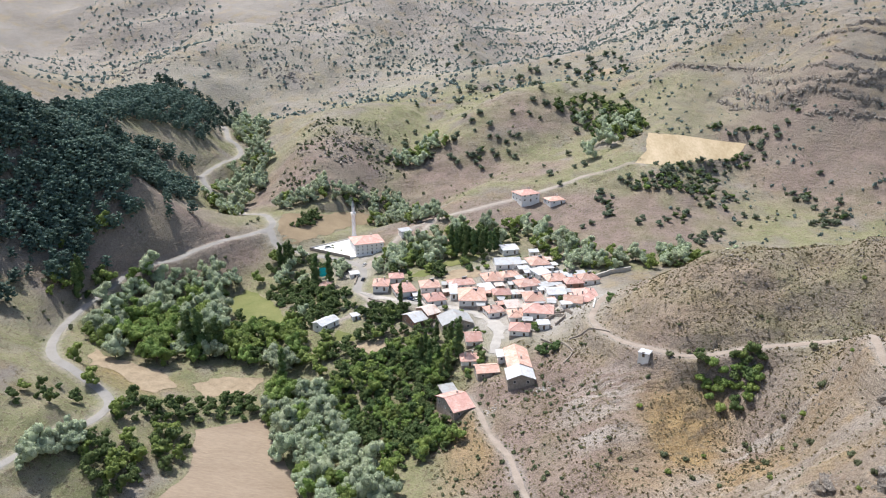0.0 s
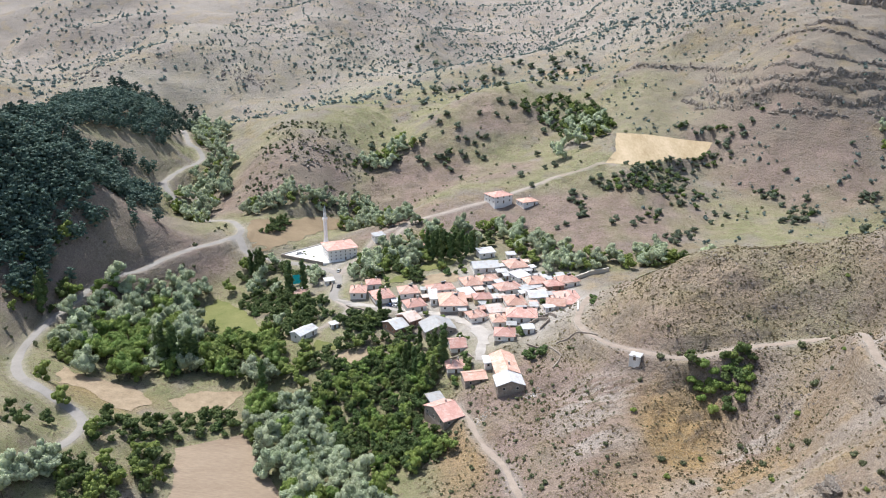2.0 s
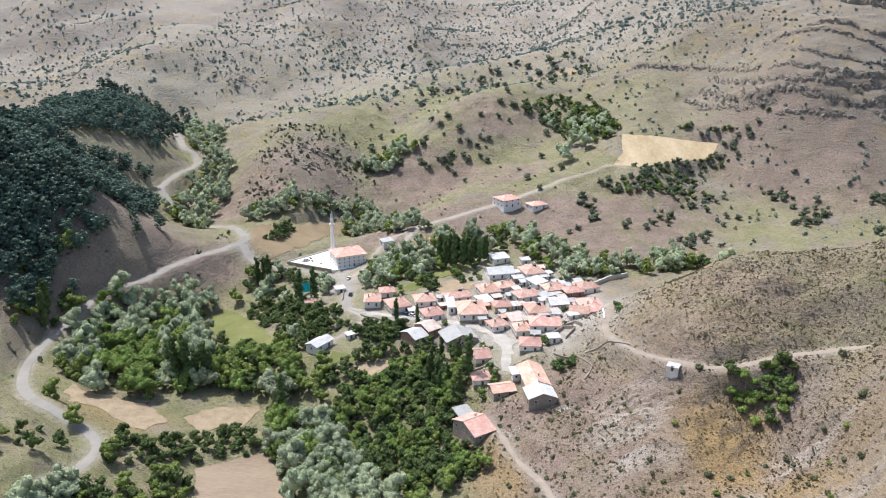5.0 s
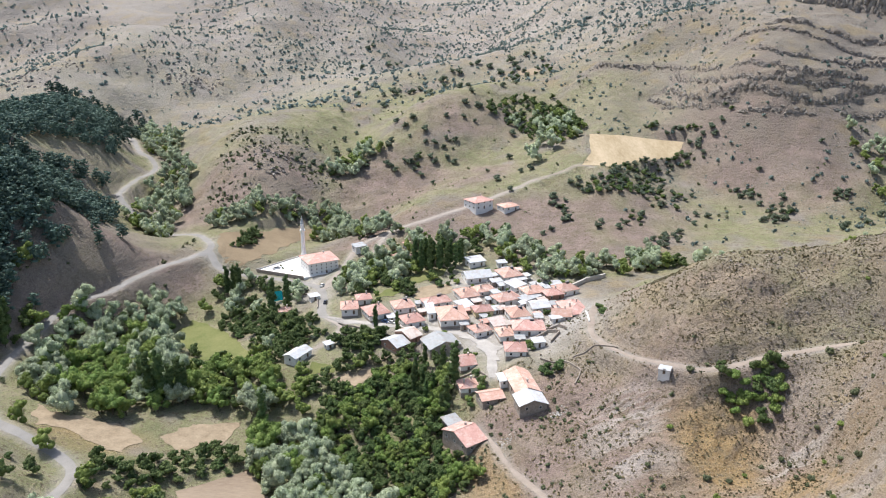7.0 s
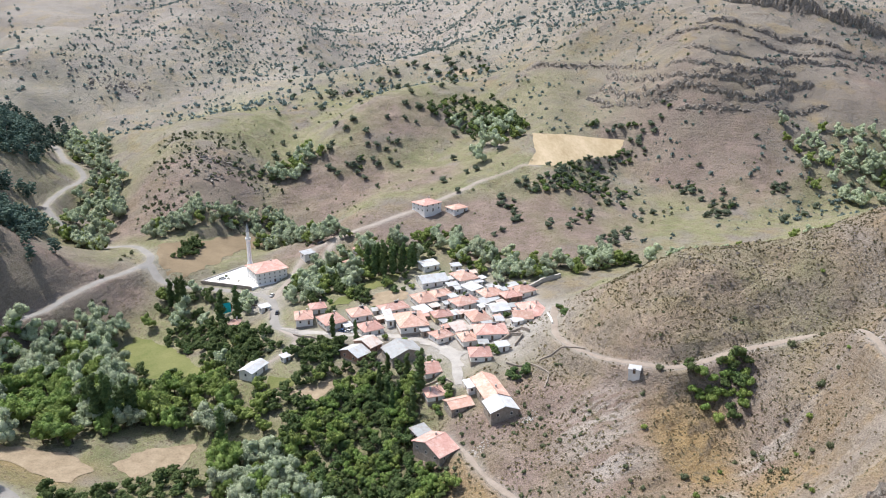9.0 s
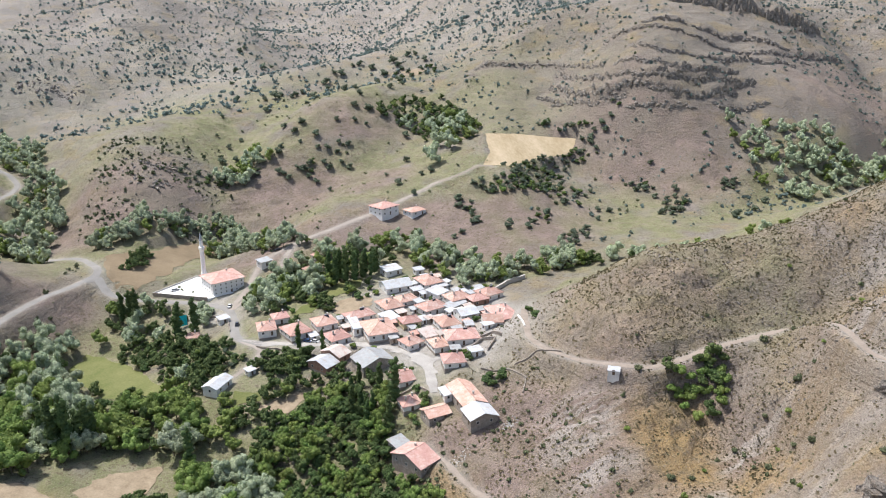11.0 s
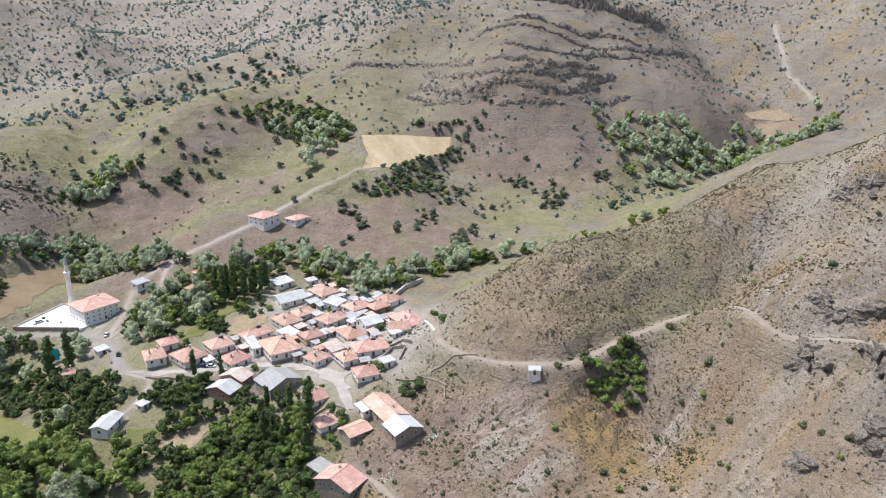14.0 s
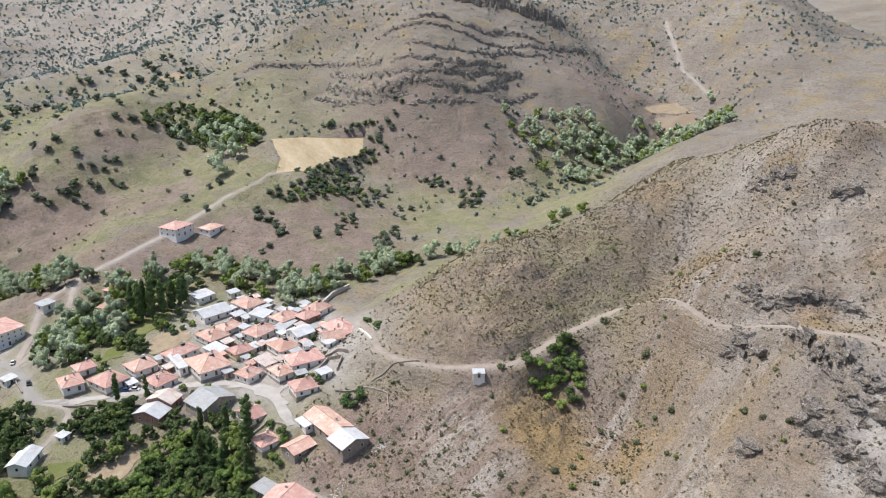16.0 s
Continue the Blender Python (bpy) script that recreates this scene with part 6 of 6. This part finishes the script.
# ---- rocks, stones and dry tufts ----
def rock_model(seed, flat=0.8, fine=1):
    """A blocky, split boulder about one unit across, as triangles."""
    rng = np.random.RandomState(seed)
    bm = bmesh.new()
    bmesh.ops.create_icosphere(bm, subdivisions=fine, radius=0.5)
    co = np.array([v.co[:] for v in bm.verts])
    co /= (np.abs(co) ** 5).sum(1)[:, None] ** 0.2 * 2
    for _ in range(11):
        n = rng.normal(size=3) * (1, 1, 0.5)
        n /= np.linalg.norm(n)
        over = np.maximum(co @ n - rng.uniform(0.18, 0.44), 0)
        co -= over[:, None] * n
    if fine == 1:
        co += rng.uniform(-0.12, 0.12, co.shape)
    else:
        for k, c in enumerate(co):
            v = Vector(c) + Vector((seed * 3.7, 0, 0))
            co[k] += 0.2 * np.array(noise.noise_vector(v * 2.4)) + 0.11 * np.array(noise.noise_vector(v * 6.5))
    co *= np.array([1.25, 0.85, flat])
    tris = np.array([[v.index for v in f.verts] for f in bm.faces])
    bm.free()
    return co, tris


ROCKS = [rock_model(k) for k in range(9)]
ROCK_MESHES = [mesh_of("rock", *rock_model(k + 20, 0.8, 3), M_rock, True) for k in range(9)]
placed = 0
for line, ups in outcrop_lines:
    for k in range(len(line)):
        for j in range(3):
            if placed >= 296:
                break
            off = dice.gauss(-0.2, 0.9)
            px, py = line[k][0] + ups[k][0] * off + dice.gauss(0, 0.7), line[k][1] + ups[k][1] * off + dice.gauss(0, 0.7)
            if not free(px, py, 0.6):
                continue
            placed += 1
            s = dice.uniform(1.3, 3.2) if j else dice.uniform(3.2, 5.6)
            r = tagged(new("rock", ROCK_MESHES[dice.randrange(9)]), "weathered grey rock breaking out of the slope", "rock", "rock outcrops")
            r.matrix_basis = pose(px, py, float(ground(px, py)) - 0.16 * s, dice.uniform(-14, 14), dice.uniform(-14, 14),
                                  math.degrees(math.atan2(-ups[k][0], ups[k][1])) + dice.uniform(-35, 35)) @ Matrix.Diagonal((s * 1.5, s * 1.0, s * dice.uniform(0.9, 1.5), 1))


def ledge_blocks():
    """Long split blocks set edge to edge along the rock ledges of the table mountain."""
    rng = np.random.RandomState(9)
    vs, fs, base = [], [], 0
    for (step, width, _), (line, ups) in zip(LEDGES, ledge_lines):
        for k, ((x, y), up) in enumerate(zip(line, ups)):
            gap = float(patches(x, y, 22, 3)) * 2.2 - 0.15
            if gap < 0.12 and step < 9:
                continue
            for _ in range(1 if step < 9 else 3):
                v, t = ROCKS[rng.randint(9)]
                o = rng.normal() * (0.8 if step < 9 else 2.0) - 0.6
                size = np.array([rng.uniform(2.6, 5.5), rng.uniform(1.6, 3.0), rng.uniform(0.7, 1.6) * (step * 0.8 + 0.8)])
                q = v * size
                c, n = up[1], -up[0]
                q = np.stack([q[:, 0] * c - q[:, 1] * n + x + up[0] * o, q[:, 0] * n + q[:, 1] * c + y + up[1] * o, q[:, 2]], 1)
                q[:, 2] += float(ground(x + up[0] * o, y + up[1] * o)) + 0.15 * step
                vs.append(q)
                fs.append(t + base)
                base += len(v)
    me = mesh_of("cliff_rocks", np.concatenate(vs), np.concatenate(fs), M_rock, True)
    return tagged(new("cliff_rocks", me), "broken rock ledges across the mountain face", "rocks", kind="stuff")


ledge_blocks()


def beside(lines, n, spread, size, seed):
    """Rubble fallen round the outcrops."""
    rng = np.random.RandomState(seed)
    out = []
    for line, ups in lines:
        for (x, y), up in zip(line, ups):
            for _ in range(n):
                o = rng.normal() * spread - spread * 0.6
                px, py = x + up[0] * o + rng.normal(), y + up[1] * o + rng.normal()
                if free(px, py, 0.4):
                    out.append((px, py, size * rng.uniform(0.4, 1.5)))
    return out


joined("outcrop_rubble", ROCKS, beside(outcrop_lines, 14, 3.2, 0.85, 4), M_rock, "broken stones round the rock outcrops", "stones")
joined("flank_stones", ROCKS, scatter(4200, 118, 215, 228, 330, 1.05, 5, 9, 0.62), M_rock, "broken rock edges on the dark flank of the hill", "stones")
spur = scatter(700, -115, -40, 570, 670, 2.0, 5, 12, 0.58)
joined("spur_rocks", ROCKS, spur, M_rock, "dark broken rocks on the middle spur", "rocks")
crag_dice = np.random.RandomState(12)
crags = [(cx + crag_dice.normal() * r, cy + crag_dice.normal() * r * 0.6, crag_dice.uniform(1.5, 5.5))
         for cx, cy, r, n in ((-195, 897, 12, 40), (-160, 886, 10, 40), (-172, 890, 10, 20), (-345, 868, 20, 60), (-300, 885, 14, 24), (-83, 637, 8, 26), (-81, 612, 7, 24)) for _ in range(n)]
joined("distant_crags", ROCKS, crags, M_rock, "dark crags breaking out of the distant hill", "rocks")
joined("hill_stones", ROCKS, scatter(8000, 50, 300, 110, 390, 0.5, 2, 14, 0.62), M_rock, "loose stones strewn over the dry hill", "stones")
joined("bank_stones", ROCKS, scatter(2600, -200, -118, 395, 500, 0.95, 3, 12, 0.55, lambda a, b: inside(a, b, [(-193, 408), (-175, 440), (-160, 450), (-136, 480), (-121, 494), (-145, 446), (-168, 414), (-184, 400)])), M_rock, "loose rocks on the road bank", "stones")
tuft_models = [leaf_mesh("tuft", [(0, 0, 0.25, 0.42, 0.42, 0.36)], 8, 0.3, None, k, 1.2) for k in range(5)]
joined("dry_tufts", tuft_models, scatter(18000, 40, 300, 120, 360, 0.75, 7, 9, 0.45), M_tuft, "dry grass tufts over the near hill", "grass")
joined("low_scrub", tuft_models, scatter(9000, 55, 300, 120, 370, 0.6, 6, 12, 0.58, lambda a, b: a > 135)
       + scatter(22000, 90, 235, 215, 345, 0.62, 2, 7, 0.5), M_cushion, "low brown thorn cushions over the near hill", "shrubs")
joined("olive_scrub", tuft_models, scatter(7000, 60, 300, 130, 360, 0.7, 4, 16, 0.62), M_shrub, "olive dwarf shrubs over the near hill", "shrubs")


joined("bank_rubble", ROCKS, scatter(1500, 0, 62, 212, 300, 0.5, 3, 10, 0.55), M_rock, "loose stones on the bank below the village", "stones")
joined("bank_tufts", tuft_models, scatter(3500, -6, 62, 212, 318, 0.8, 5, 8, 0.5), M_tuft, "dry grass below the village", "grass")


def pile(x, y, n, spread, label):
    rng = np.random.RandomState(n)
    spots = [(x + rng.normal() * spread, y + rng.normal() * spread * 0.6, rng.uniform(0.4, 1.1)) for _ in range(n)]
    return joined("stone_pile", ROCKS, spots, M_concrete, label, "stones")


pile(40.5, 281, 90, 1.8, "heap of pale building stones beside the long house")
pile(19, 276, 70, 1.8, "heap of pale rubble beside the dirt track")
